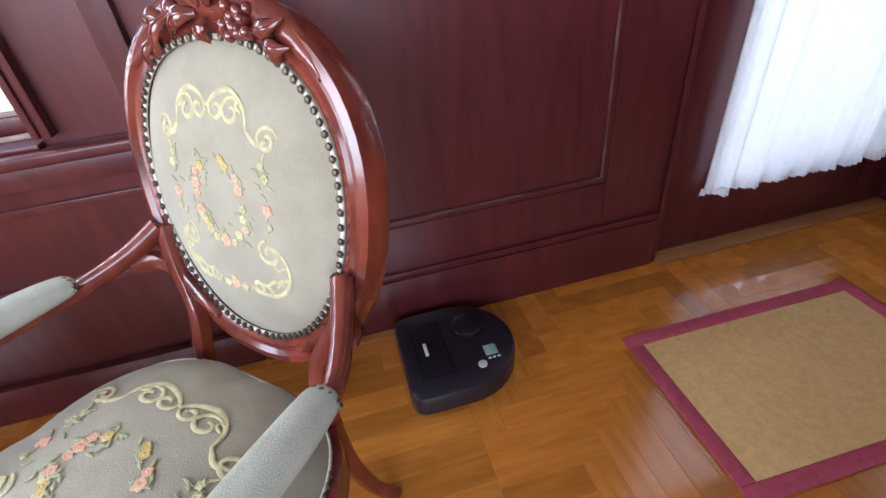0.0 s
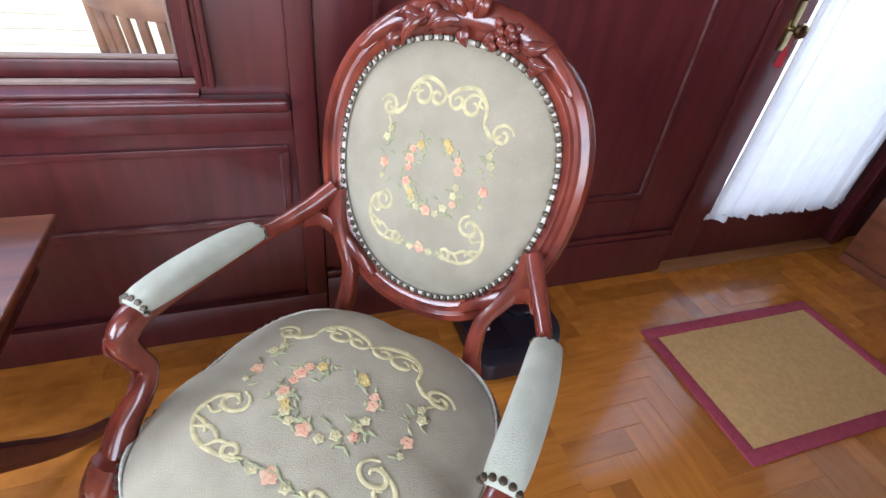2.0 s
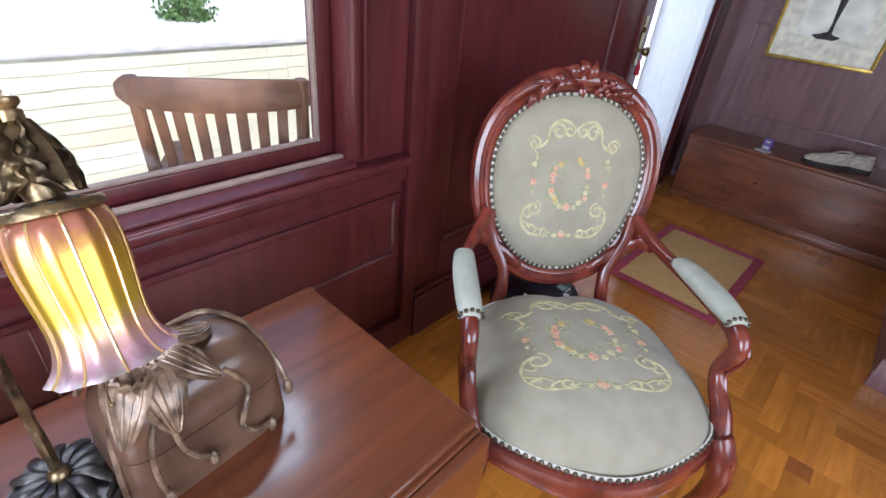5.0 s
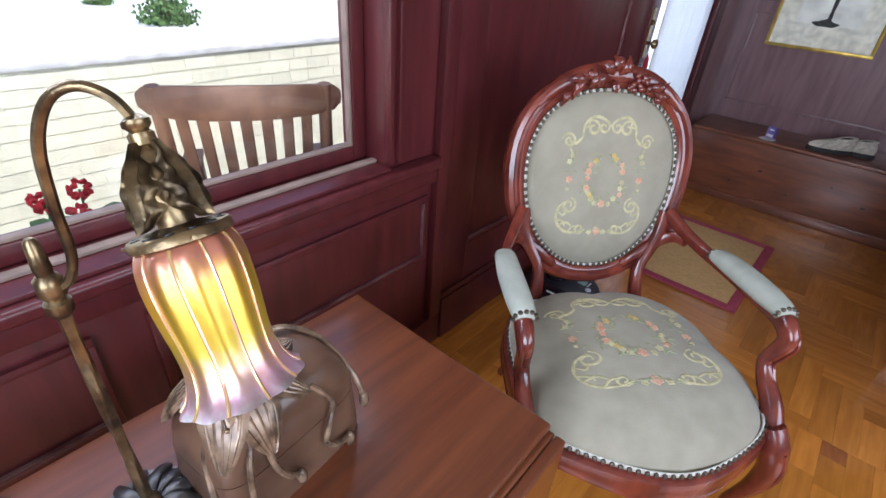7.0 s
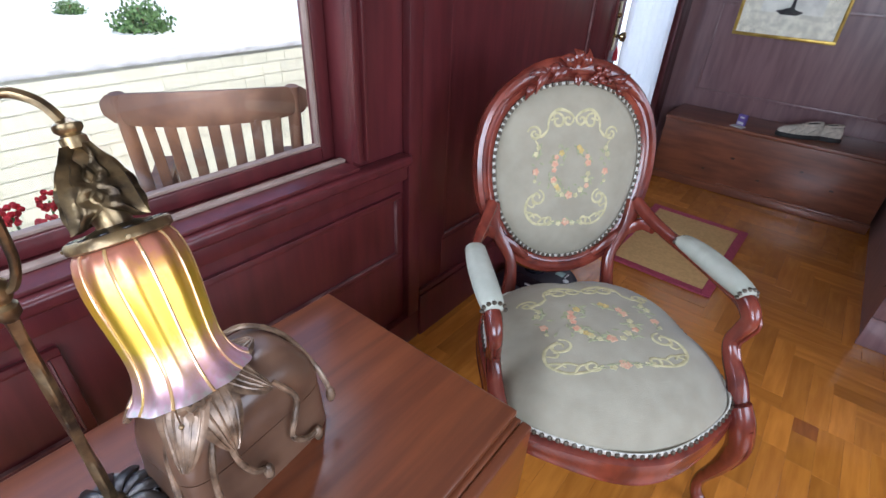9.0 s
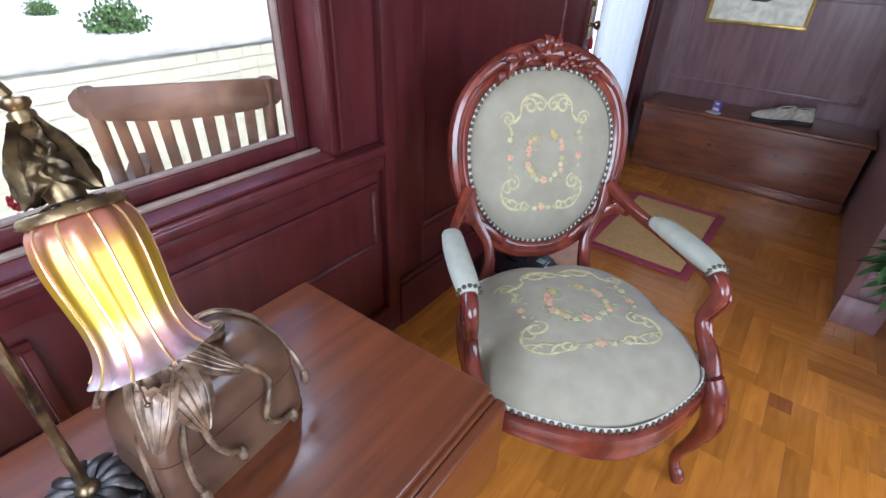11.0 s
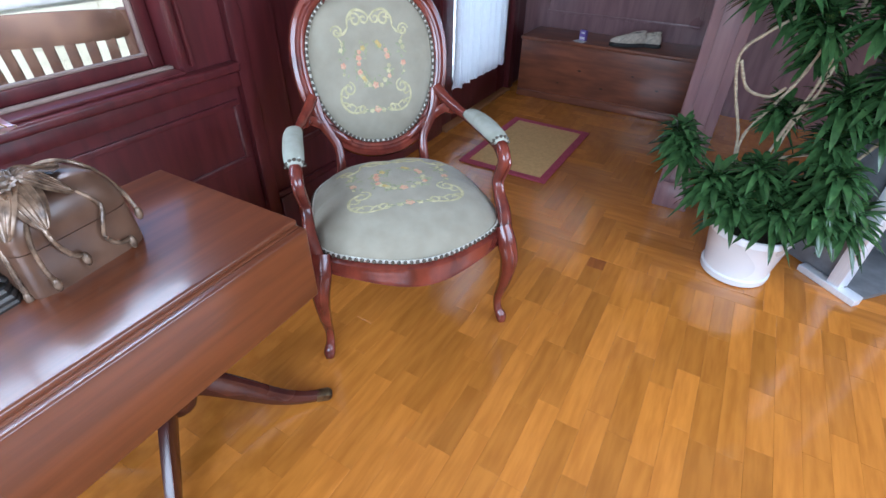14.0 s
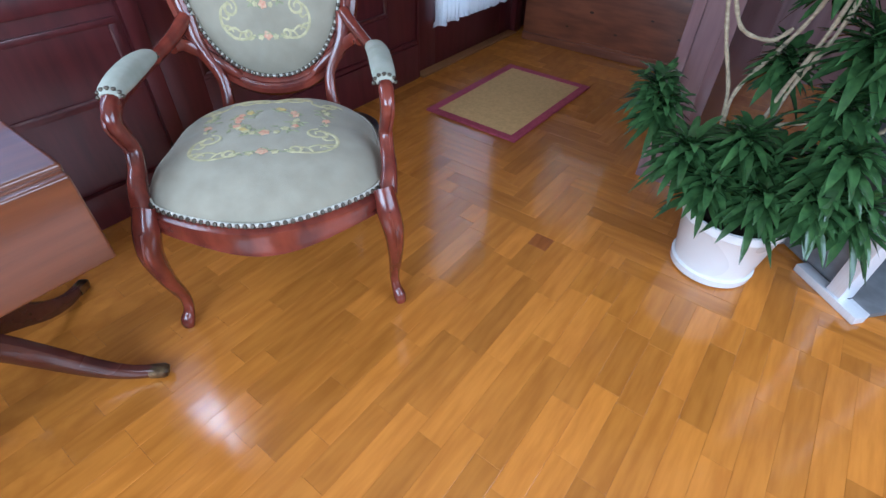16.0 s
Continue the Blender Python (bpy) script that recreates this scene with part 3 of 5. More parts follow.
def embroidery(chair, at, normal_of, sc):
    """Needlepoint motif on a cushion: a cream scroll frame, a wreath of roses and leaf sprigs. at(u, v, d) gives points of the surface."""
    def line(pts, w=0.0040):
        scroll = bmesh.new()
        pp = smooth_path([(u * sc, v * sc, 0) for u, v in pts], 5)
        sweep(scroll, [(*at(p[0], p[1], 0.0004), w * sc * (0.55 + 0.45 * math.sin(math.pi * i / (len(pp) - 1))), 0.0013) for i, p in enumerate(pp)], 6, up=normal_of())
        part("embroidery_scroll", scroll, M_CREAM, chair)

    def spiral(cu, cv, r, turns, start, sx):
        pts = []
        for i in range(15):
            a = start + turns * 2 * math.pi * i / 14
            rr = r * (1 - 0.75 * i / 14)
            pts.append((cu + sx * rr * math.cos(a), cv + rr * math.sin(a)))
        return pts

    for s in (-1, 1):
        line([(0, 0.130), (s * 0.016, 0.145), (s * 0.045, 0.152), (s * 0.068, 0.132), (s * 0.072, 0.104)])
        line(spiral(s * 0.046, 0.125, 0.020, 1.2, 0.6, s), 0.0036)
        line(spiral(s * 0.018, 0.128, 0.015, 1.1, 2.4, s), 0.0034)
        line([(s * 0.072, 0.104), (s * 0.088, 0.088), (s * 0.106, 0.094)])
        line(spiral(s * 0.106, 0.094, 0.019, 1.3, 0.2, s), 0.0036)
        line([(s * 0.088, -0.052), (s * 0.112, -0.070), (s * 0.116, -0.105), (s * 0.094, -0.134), (s * 0.062, -0.140), (s * 0.034, -0.130)])
        line(spiral(s * 0.088, -0.066, 0.021, 1.3, 1.7, s), 0.0036)
        line(spiral(s * 0.050, -0.128, 0.014, 1.2, 3.6, s), 0.0034)
        line([(s * 0.116, -0.105), (s * 0.098, -0.110), (s * 0.090, -0.122)], 0.0034)
    leaves = bmesh.new()
    blooms = {"pink": ("embroidery_rose", M_PINK), "yellow": ("embroidery_flower", M_YEL), "pale": ("embroidery_blossom", M_CREAM)}
    rng = random.Random(5)

    def petal(kind, u, v, r):
        q = Vector((0, 0, 1)).rotation_difference(Vector(normal_of())).to_matrix().to_4x4()
        m = Matrix.Translation(at(u * sc, v * sc, 0.0002)) @ q @ pose(0, 0, 0, 0, 0, rng.random() * 360)
        k = r * sc * 0.88
        part(kind[0], lathe(bmesh.new(), [(k * 1.05, 0.0), (k * 1.0, 0.0014), (k * 0.62, 0.0022), (k * 0.40, 0.0016), (k * 0.2, 0.0028)], 20, m, lobes=5, lobe=0.16, lobe_from=k * 0.3), kind[1], chair)

    def leaf(u, v, a, ln):
        pts = [(u, v, 0.001), (u + ln * 0.5 * math.cos(a), v + ln * 0.5 * math.sin(a), 0.0030), (u + ln * math.cos(a), v + ln * math.sin(a), 0.0006)]
        sweep(leaves, [(*at(p[0] * sc, p[1] * sc, 0.0005), p[2] * sc, 0.0012) for p in pts], 6, up=normal_of())

    wreath = [(200, "pink", 0.0115), (160, "pink", 0.012), (128, "yellow", 0.010), (62, "yellow", 0.010), (22, "pink", 0.0115), (-20, "pale", 0.009), (-50, "pale", 0.010), (-90, "pink", 0.0135), (-128, "pale", 0.010), (-150, "pale", 0.009)]
    for deg, col, r in wreath:
        a = radians(deg)
        u, v = 0.050 * math.cos(a), 0.060 * math.sin(a)
        petal(blooms[col], u, v, r * 0.82)
        petal((("embroidery_rose", M_ROSED) if col == "pink" else ("embroidery_flower", M_YEL)), u, v, r * 0.30)
        for k in range(9):
            leaf(u + rng.uniform(-1, 1) * 0.015, v + rng.uniform(-1, 1) * 0.013, rng.random() * 6.28, 0.012)
        petal(blooms[rng.choice(("pink", "yellow", "pink", "pale"))], 0.052 * math.cos(a + 0.27) + rng.uniform(-1, 1) * 0.006, 0.063 * math.sin(a + 0.27), 0.0072)
    for s in (-1, 1):
        petal(blooms["pale"], s * 0.100, 0.044, 0.0075)
        petal(blooms["pale"], s * 0.094, 0.060, 0.0065)
        petal(blooms["pale"], s * 0.099, -0.024, 0.005)
        for k in range(7):
            leaf(s * (0.097 + 0.010 * rng.uniform(-1, 1)), 0.02 + 0.05 * rng.random(), rng.random() * 6.28, 0.013)
        line([(s * 0.113, -0.085), (s * 0.100, -0.092), (s * 0.094, -0.084), (s * 0.101, -0.079)], 0.0028)
        line([(s * 0.108, -0.120), (s * 0.088, -0.112), (s * 0.072, -0.122)], 0.0034)
        line([(s * 0.080, -0.138), (s * 0.070, -0.124), (s * 0.056, -0.122)], 0.0030)
        line([(s * 0.060, 0.146), (s * 0.056, 0.132), (s * 0.066, 0.126)], 0.0028)
        line([(s * 0.104, 0.078), (s * 0.097, 0.068), (s * 0.096, 0.052)], 0.0024)
        petal(blooms["pink"], s * 0.098, 0.0, 0.0095)
        for v in (0.062, 0.046, 0.03, 0.014, -0.018, -0.034):
            leaf(s * (0.094 + 0.008 * rng.uniform(-1, 1)), v, math.pi / 2 + rng.uniform(-1, 1), 0.013)
    petal(blooms["pink"], 0, -0.132, 0.012)
    for s in (-1, 1):
        petal(blooms["pale"], s * 0.02, -0.136, 0.008)
        leaf(s * 0.03, -0.138, 0.4 if s > 0 else 2.7, 0.02)
        for k in range(3):
            leaf(s * 0.012, -0.13, rng.random() * 6.28, 0.018)
    tagged(part("embroidery_leaves", leaves, M_GRN, chair, "muted green needlepoint leaves"), kind="stuff")


def armchair(m):
    ch = thing("armchair", "carved mahogany armchair with grey floral needlepoint upholstery", "chair", m)
    # oval back frame: a moulded ring with a sunk channel
    ring = bmesh.new()
    N = 56
    sec = [(-0.028, -0.024), (-0.028, 0.012), (-0.021, 0.022), (-0.008, 0.026), (-0.002, 0.020), (0.006, 0.020), (0.013, 0.030), (0.027, 0.027), (0.036, 0.010), (0.034, -0.024)]
    loops = []
    for i in range(N):
        th = 2 * math.pi * i / N
        u, v = egg(th, PAD_A + 0.026, PAD_B + 0.026)
        u2, v2 = egg(th + 0.01, PAD_A + 0.026, PAD_B + 0.026)
        t = Vector((u2 - u, v2 - v)).normalized()
        nrm = Vector((t.y, -t.x))
        loops.append([ring.verts.new(back_pt(u + nrm.x * o, v + nrm.y * o, d)) for o, d in sec])
    for i in range(N):
        a, b = loops[i], loops[(i + 1) % N]
        for k in range(len(sec)):
            ring.faces.new((a[k], a[(k + 1) % len(sec)], b[(k + 1) % len(sec)], b[k]))
    part("back_frame", ring, M_CHAIRW, ch)
    # padded back
    pad = bmesh.new()
    rows, cols = 12, 56
    prev = None
    for j in range(rows + 1):
        r = 1 - j / rows
        if j == rows:
            tip = pad.verts.new(back_pt(0, 0, back_dome(0, 0)))
            for k in range(cols):
                pad.faces.new((prev[k], prev[(k + 1) % cols], tip))
            break
        cur = []
        for k in range(cols):
            u, v = egg(2 * math.pi * k / cols, PAD_A * r, PAD_B * r)
            cur.append(pad.verts.new(back_pt(u, v, back_dome(u, v) if j else 0.012)))
        if prev:
            for k in range(cols):
                pad.faces.new((prev[k], prev[(k + 1) % cols], cur[(k + 1) % cols], cur[k]))
        prev = cur
    part("back_cushion", pad, M_FABRIC, ch, "padded grey needlepoint back with floral wreath", 80)
    rear = bmesh.new()
    rear.faces.new([rear.verts.new(back_pt(*egg(2 * math.pi * k / 40, PAD_A + 0.004, PAD_B + 0.004), -0.016)) for k in range(40)])
    rp_ = bmesh.ops.extrude_face_region(rear, geom=rear.faces[:])
    for v in [g for g in rp_["geom"] if isinstance(g, bmesh.types.BMVert)]:
        v.co.y -= 0.01
    part("back_lining", rear, M_FABRIC, ch)
    embroidery(ch, lambda u, v, d: back_pt(u - 0.002, v + 0.012, back_dome(u, v + 0.012) + d), lambda: (0, -math.cos(BK_TILT), math.sin(BK_TILT)), 1.18)
    # carved crest: leaves, a flower and a bunch of grapes
    crest = bmesh.new()
    pts = []
    for i in range(15):
        th = radians(42 + 96 * i / 14)
        u, v = egg(th, PAD_A + 0.030, PAD_B + 0.034)
        wd = 0.012 + 0.026 * math.sin(math.pi * i / 14) ** 0.7
        p = back_pt(u, v + 0.008, 0.012)
        pts.append((*p, wd * 0.8, 0.020))
    sweep(crest, pts, 10, up=(0, -1, 0.25))
    rng = random.Random(3)

    def cleaf(u, v, a, ln, wd):
        p = [(u + ln * t * math.cos(a + 0.5 * t), v + ln * t * math.sin(a + 0.5 * t), 0.030 + 0.016 * math.sin(math.pi * t), wd * math.sin(math.pi * (0.1 + 0.88 * t))) for t in (0, 0.2, 0.4, 0.6, 0.8, 1.0)]
        sweep(crest, [(*back_pt(q[0], q[1], q[2]), q[3], 0.006) for q in p], 8, up=(0, -1, 0.25))
        tube(crest, [back_pt(q[0], q[1], q[2] + 0.006) for q in p], 0.0022, 6, up=(0, -1, 0.25))

    vt = PAD_B + 0.040
    for u, v, a, ln, wd in ((-0.01, vt, 2.2, 0.055, 0.018), (-0.02, vt - 0.01, 3.1, 0.07, 0.016), (0.0, vt + 0.012, 1.5, 0.036, 0.018), (0.012, vt, 0.7, 0.05, 0.016),
                            (-0.09, vt - 0.022, 2.7, 0.06, 0.014), (-0.085, vt - 0.012, 3.6, 0.075, 0.013), (-0.13, vt - 0.05, 3.6, 0.05, 0.012), (0.11, vt - 0.03, -0.3, 0.06, 0.013), (0.13, vt - 0.045, -0.7, 0.05, 0.012), (0.0, vt - 0.02, 4.4, 0.03, 0.014)):
        cleaf(u, v, a, ln, wd)
    for k in range(22):
        ball(crest, back_pt(0.045 + rng.uniform(0, 0.062), vt - 0.002 - rng.uniform(0, 0.04), 0.030 + rng.uniform(0, 0.012)), 0.0095, seg=8, rings=6)
    ball(crest, back_pt(-0.072, vt - 0.006, 0.034), 0.017, (1.2, 0.8, 1))
    for s in (0.145, -0.145):
        ball(crest, back_pt(s, vt - 0.065, 0.028), 0.013)
    part("crest", crest, M_CHAIRW, ch, "carved crest with leaves and grapes")
    # stiles: lobed loops from the oval down to the seat, then the rear legs
    for s in (-1, 1):
        st = bmesh.new()
        sweep(st, smooth_path([(s * 0.245, 0.352, 0.700, 0.024, 0.020), (s * 0.235, 0.335, 0.63, 0.024, 0.020), (s * 0.205, 0.318, 0.575, 0.020, 0.019), (s * 0.178, 0.300, 0.525, 0.019, 0.020), (s * 0.176, 0.275, 0.45, 0.021, 0.022), (s * 0.19, 0.262, 0.38, 0.024, 0.024)], 5), 10, up=(0, -1, 0), square=2.6)
        part("back_stile", st, M_CHAIRW, ch)
        sc = bmesh.new()
        sweep(sc, smooth_path([(s * 0.12, 0.318, 0.525, 0.012, 0.017), (s * 0.17, 0.322, 0.565, 0.017, 0.018), (s * 0.225, 0.33, 0.60, 0.019, 0.018), (s * 0.272, 0.315, 0.63, 0.020, 0.018), (s * 0.295, 0.27, 0.637, 0.019, 0.017)], 5), 10, up=(0, -1, 0.2), square=2.6)
        part("back_bracket", sc, M_CHAIRW, ch)
        lg = bmesh.new()
        sweep(lg, smooth_path([(s * 0.19, 0.258, 0.40, 0.024, 0.024), (s * 0.195, 0.27, 0.25, 0.021, 0.021), (s * 0.205, 0.31, 0.10, 0.018, 0.018), (s * 0.215, 0.36, 0.0, 0.017, 0.017)], 5), 10, up=(0, 1, 0), square=3)
        part("rear_leg", lg, M_CHAIRW, ch)
        # arm: wooden rail, padded rest, scrolled post
        arm = bmesh.new()
        sweep(arm, smooth_path([(s * 0.248, 0.345, 0.700, 0.021, 0.020), (s * 0.283, 0.285, 0.665, 0.020, 0.018), (s * 0.318, 0.215, 0.640, 0.019, 0.016), (s * 0.336, 0.155, 0.632, 0.020, 0.014), (s * 0.344, 0.05, 0.632, 0.021, 0.014), (s * 0.346, -0.07, 0.636, 0.023, 0.016), (s * 0.347, -0.140, 0.634, 0.027, 0.022),
                               (s * 0.347, -0.172, 0.605, 0.026, 0.020), (s * 0.342, -0.165, 0.565, 0.021, 0.019), (s * 0.338, -0.155, 0.525, 0.019, 0.020), (s * 0.337, -0.180, 0.485, 0.022, 0.021), (s * 0.336, -0.232, 0.445, 0.027, 0.024), (s * 0.326, -0.275, 0.40, 0.030, 0.028)], 5), 12, up=(s * 1.0, 0.02, 0.05), square=2.7)
        part("arm", arm, M_CHAIRW, ch)
        gr = bmesh.new()
        tube(gr, smooth_path([(s * 0.360, -0.160, 0.645), (s * 0.360, -0.196, 0.602), (s * 0.354, -0.186, 0.56), (s * 0.347, -0.177, 0.525), (s * 0.347, -0.205, 0.485), (s * 0.346, -0.258, 0.445)], 5), 0.005, 6, up=(1, 0, 0))
        part("arm_moulding", gr, M_CHAIRW, ch)
        ap = bmesh.new()
        sweep(ap, smooth_path([(s * 0.335, 0.172, 0.645, 0.022, 0.012), (s * 0.336, 0.155, 0.650, 0.030, 0.020), (s * 0.343, 0.07, 0.654, 0.034, 0.027), (s * 0.346, -0.04, 0.657, 0.034, 0.027), (s * 0.346, -0.115, 0.657, 0.031, 0.021), (s * 0.346, -0.135, 0.651, 0.024, 0.012)], 5), 14, up=(0, 0, 1), square=2.3)
        part("arm_pad", ap, M_ARMFAB, ch, "pale padded armrest", 80)
        # cabriole front leg
        fl = bmesh.new()
        sweep(fl, smooth_path([(s * 0.312, -0.285, 0.425, 0.030, 0.030), (s * 0.322, -0.315, 0.37, 0.034, 0.034), (s * 0.334, -0.325, 0.30, 0.030, 0.031), (s * 0.334, -0.308, 0.20, 0.022, 0.023), (s * 0.328, -0.278, 0.10, 0.016, 0.017), (s * 0.331, -0.282, 0.05, 0.016, 0.017), (s * 0.340, -0.299, 0.022, 0.021, 0.021), (s * 0.342, -0.303, 0.0, 0.017, 0.017)], 6), 12, up=(0, 1, 0), square=2.5)
        part("front_leg", fl, M_CHAIRW, ch)
        kc = bmesh.new()
        for o in (-0.014, 0.0, 0.014):
            tube(kc, smooth_path([(s * (0.324 + o), -0.344 + abs(o) * 0.5, 0.385), (s * (0.339 + o * 0.8), -0.356 + abs(o) * 0.5, 0.31), (s * (0.338 + o * 0.3), -0.334, 0.225)], 5), 0.006, 6, up=(1, 0, 0))
        part("knee_carving", kc, M_CHAIRW, ch)
    # seat rail with a serpentine apron
    rail = bmesh.new()
    N = 96
    ring_th = seat_angles(N)
    lo = []
    for th in ring_th:
        x, y = seat_outline(th)
        k = 1.045
        front = max(0.0, -math.sin(th))
        drop = 0.062 + 0.012 * front * math.cos(math.pi * 2 * x / 0.60)
        lo.append([rail.verts.new((x * a, (y + 0.05) * a - 0.05, z)) for a, z in ((0.90, SEAT_EDGE), (1.0, SEAT_EDGE + 0.001), (k, SEAT_EDGE - 0.008), (k + 0.012, SEAT_EDGE - 0.03), (k, SEAT_EDGE - drop + 0.008), (k + 0.01, SEAT_EDGE - drop), (0.93, SEAT_EDGE - drop))])
    for i in range(N):
        a, b = lo[i], lo[(i + 1) % N]
        for k in range(7):
            rail.faces.new((a[k], a[(k + 1) % 7], b[(k + 1) % 7], b[k]))
    part("seat_rail", rail, M_CHAIRW, ch)
    seat = bmesh.new()
    prev = None
    for j in range(13):
        r = (1, 0.99, 0.965, 0.93, 0.88, 0.8, 0.7, 0.6, 0.48, 0.36, 0.24, 0.12, 0)[j]
        if j == 12:
            tip = seat.verts.new((0, -0.05, seat_top(0, -0.05)))
            for k in range(N):
                seat.faces.new((prev[k], prev[(k + 1) % N], tip))
            break
        cur = []
        for k in range(N):
            x, y = seat_outline(ring_th[k])
            px, py = x * r, (y + 0.05) * r - 0.05
            cur.append(seat.verts.new((px, py, seat_top(px, py) if j else SEAT_EDGE - 0.004)))
        if prev:
            for k in range(N):
                seat.faces.new((prev[k], prev[(k + 1) % N], cur[(k + 1) % N], cur[k]))
        prev = cur
    part("seat_cushion", seat, M_FABRIC, ch, "domed grey needlepoint seat with floral wreath", 80)
    embroidery(ch, lambda u, v, d: Vector((u * 1.2, v * 0.86 - 0.05, seat_top(u * 1.2, v * 0.86 - 0.05) + d + 0.0012)), lambda: (0, 0, 1), 1.42)
    # braid under the nails
    gb = bmesh.new()
    sweep(gb, [(*back_pt(*egg(2 * math.pi * k / 72, PAD_A - 0.002, PAD_B - 0.002), 0.0225), 0.0048, 0.0035) for k in range(72)], 6, closed=True, up=(0, -1, 0.25))
    part("gimp_braid", gb, M_GIMP, ch, "pale gimp braid", 80)
    gb = bmesh.new()
    pts = []
    for th in seat_angles(110):
        x, y = seat_outline(th)
        pts.append((x * 0.998, (y + 0.05) * 0.998 - 0.05, SEAT_EDGE + 0.009, 0.0034, 0.0075))
    sweep(gb, pts, 6, closed=True)
    part("gimp_braid", gb, M_GIMP, ch, "pale gimp braid", 80)
    # nails
    nb = bmesh.new()
    ball(nb, (0, 0, 0), 0.0070, (1, 1, 0.75), seg=7, rings=4)
    nail = finish(nb, "nail", M_NAIL)
    for k in range(84):
        u, v = egg(2 * math.pi * k / 84, PAD_A - 0.002, PAD_B - 0.002)
        shared("nail", nail, ch, Matrix.Translation(back_pt(u, v, 0.027)) @ pose(0, 0, 0, 76))
    for th in seat_angles(112):
        x, y = seat_outline(th)
        if y > 0.16:
            continue
        shared("nail", nail, ch, Matrix.Translation((x * 1.012, (y + 0.05) * 1.012 - 0.05, SEAT_EDGE + 0.010)) @ pose(0, 0, 0, 60, 0, math.degrees(math.atan2(y, x)) + 90))
    for s in (-1, 1):
        for k in range(7):
            a = math.pi * k / 6
            shared("nail", nail, ch, Matrix.Translation((s * 0.345 + 0.029 * math.cos(a), -0.132, 0.650 + 0.022 * math.sin(a))))
            shared("nail", nail, ch, Matrix.Translation((s * 0.335 + 0.026 * math.cos(a), 0.165, 0.645 + 0.018 * math.sin(a))))
    return ch


armchair(pose(-1.336, -0.721, 0, 0, 0, -43) @ Matrix.Diagonal((0.92, 0.90, 0.985, 1)))

# ---- drop-leaf table ----
T_Z = 0.626
table = thing("drop_leaf_table", "mahogany drop-leaf pedestal table beside the window", "table", pose(-2.246, -0.522, 0, 0, 0, 0.5))
tx0, tx1, ty0, ty1 = -0.62, 0.405, -0.258, 0.268
part("tabletop", cube(tx0, tx1, ty0, ty1, T_Z - 0.022, T_Z, 0.007, seg=3), M_TABLE, table)
part("top_moulding", cube(tx0 + 0.004, tx1 - 0.004, ty0 - 0.012, ty0 + 0.004, T_Z - 0.030, T_Z - 0.012, 0.006, seg=3), M_TABLE, table)
leaf = cube(tx0, tx1 - 0.004, ty0 - 0.034, ty0 - 0.013, T_Z - 0.225, T_Z - 0.012, 0.006, seg=3)
part("drop_leaf", leaf, M_TABLE, table, "hanging mahogany drop leaf")
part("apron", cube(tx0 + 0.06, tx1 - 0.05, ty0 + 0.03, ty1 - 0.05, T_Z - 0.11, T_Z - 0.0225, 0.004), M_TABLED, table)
for hx in (-0.25, 0.25):
    hb = bmesh.new()
    tube(hb, [(hx - 0.03, ty0 - 0.008, T_Z - 0.034), (hx + 0.03, ty0 - 0.008, T_Z - 0.034)], 0.004, 8)
    part("hinge", hb, M_BRASS, table)
PX, PY = 0.070, -0.035       # pedestal
pd = bmesh.new()
lathe(pd, [(0.06, T_Z - 0.11), (0.055, 0.45), (0.035, 0.43), (0.028, 0.39), (0.045, 0.34), (0.05, 0.30), (0.036, 0.27), (0.046, 0.25), (0.050, 0.15), (0.044, 0.13), (0.030, 0.122), (0.012, 0.118)], 24, pose(PX, PY, 0))
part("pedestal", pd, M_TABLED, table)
for ang in (-42, 38, 138, 226):
    a = radians(ang)
    L = 0.40
    lg = bmesh.new()
    prof = [(0.03, 0.205, 0.017, 0.046), (0.08, 0.195, 0.017, 0.042), (0.16, 0.135, 0.016, 0.036), (0.24, 0.070, 0.015, 0.028), (0.31, 0.034, 0.014, 0.020), (L - 0.03, 0.024, 0.014, 0.015)]
    sweep(lg, smooth_path([(PX + r * math.cos(a), PY + r * math.sin(a), z, w, h) for r, z, w, h in prof], 6), 12, square=4)
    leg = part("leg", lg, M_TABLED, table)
    cp = bmesh.new()
    sweep(cp, [(PX + r * math.cos(a), PY + r * math.sin(a), z, w, h) for r, z, w, h in ((L - 0.045, 0.024, 0.0165, 0.0175), (L - 0.01, 0.02, 0.018, 0.018), (L, 0.017, 0.013, 0.013))], 10, square=3)
    part("toe_cap", cp, M_BRASS, leg, "dull brass toe cap")

# ---- lily box ----
lily = thing("sculpted_box", "bronze-glazed ceramic box with sculpted lily lid on the table", "box", pose(-2.201, -0.479, T_Z, 0, 0, 6.9))
bx, by, bh = 0.122, 0.072, 0.150
lily.scale = (1.04, 1.10, 1.10)


def box_skin(sx, sy, z):
    """Plan of the box: a rounded rectangle that leans in towards the top."""
    t = z / bh
    k = 1.0 - 0.07 * t - 0.22 * max(0, t - 0.72) ** 1.3
    return [(sgnpow(math.cos(a), 0.38) * sx * k, sgnpow(math.sin(a), 0.38) * sy * k, z) for a in [2 * math.pi * i / 40 for i in range(40)]]


def shell(levels):
    bm = bmesh.new()
    rings = [[bm.verts.new(p) for p in box_skin(bx * k, by * k, z)] for k, z in levels]
    for a, b in zip(rings, rings[1:]):
        for i in range(40):
            bm.faces.new((a[i], a[(i + 1) % 40], b[(i + 1) % 40], b[i]))
    bm.faces.new(rings[0][::-1])
    bm.faces.new(rings[-1])
    return bm


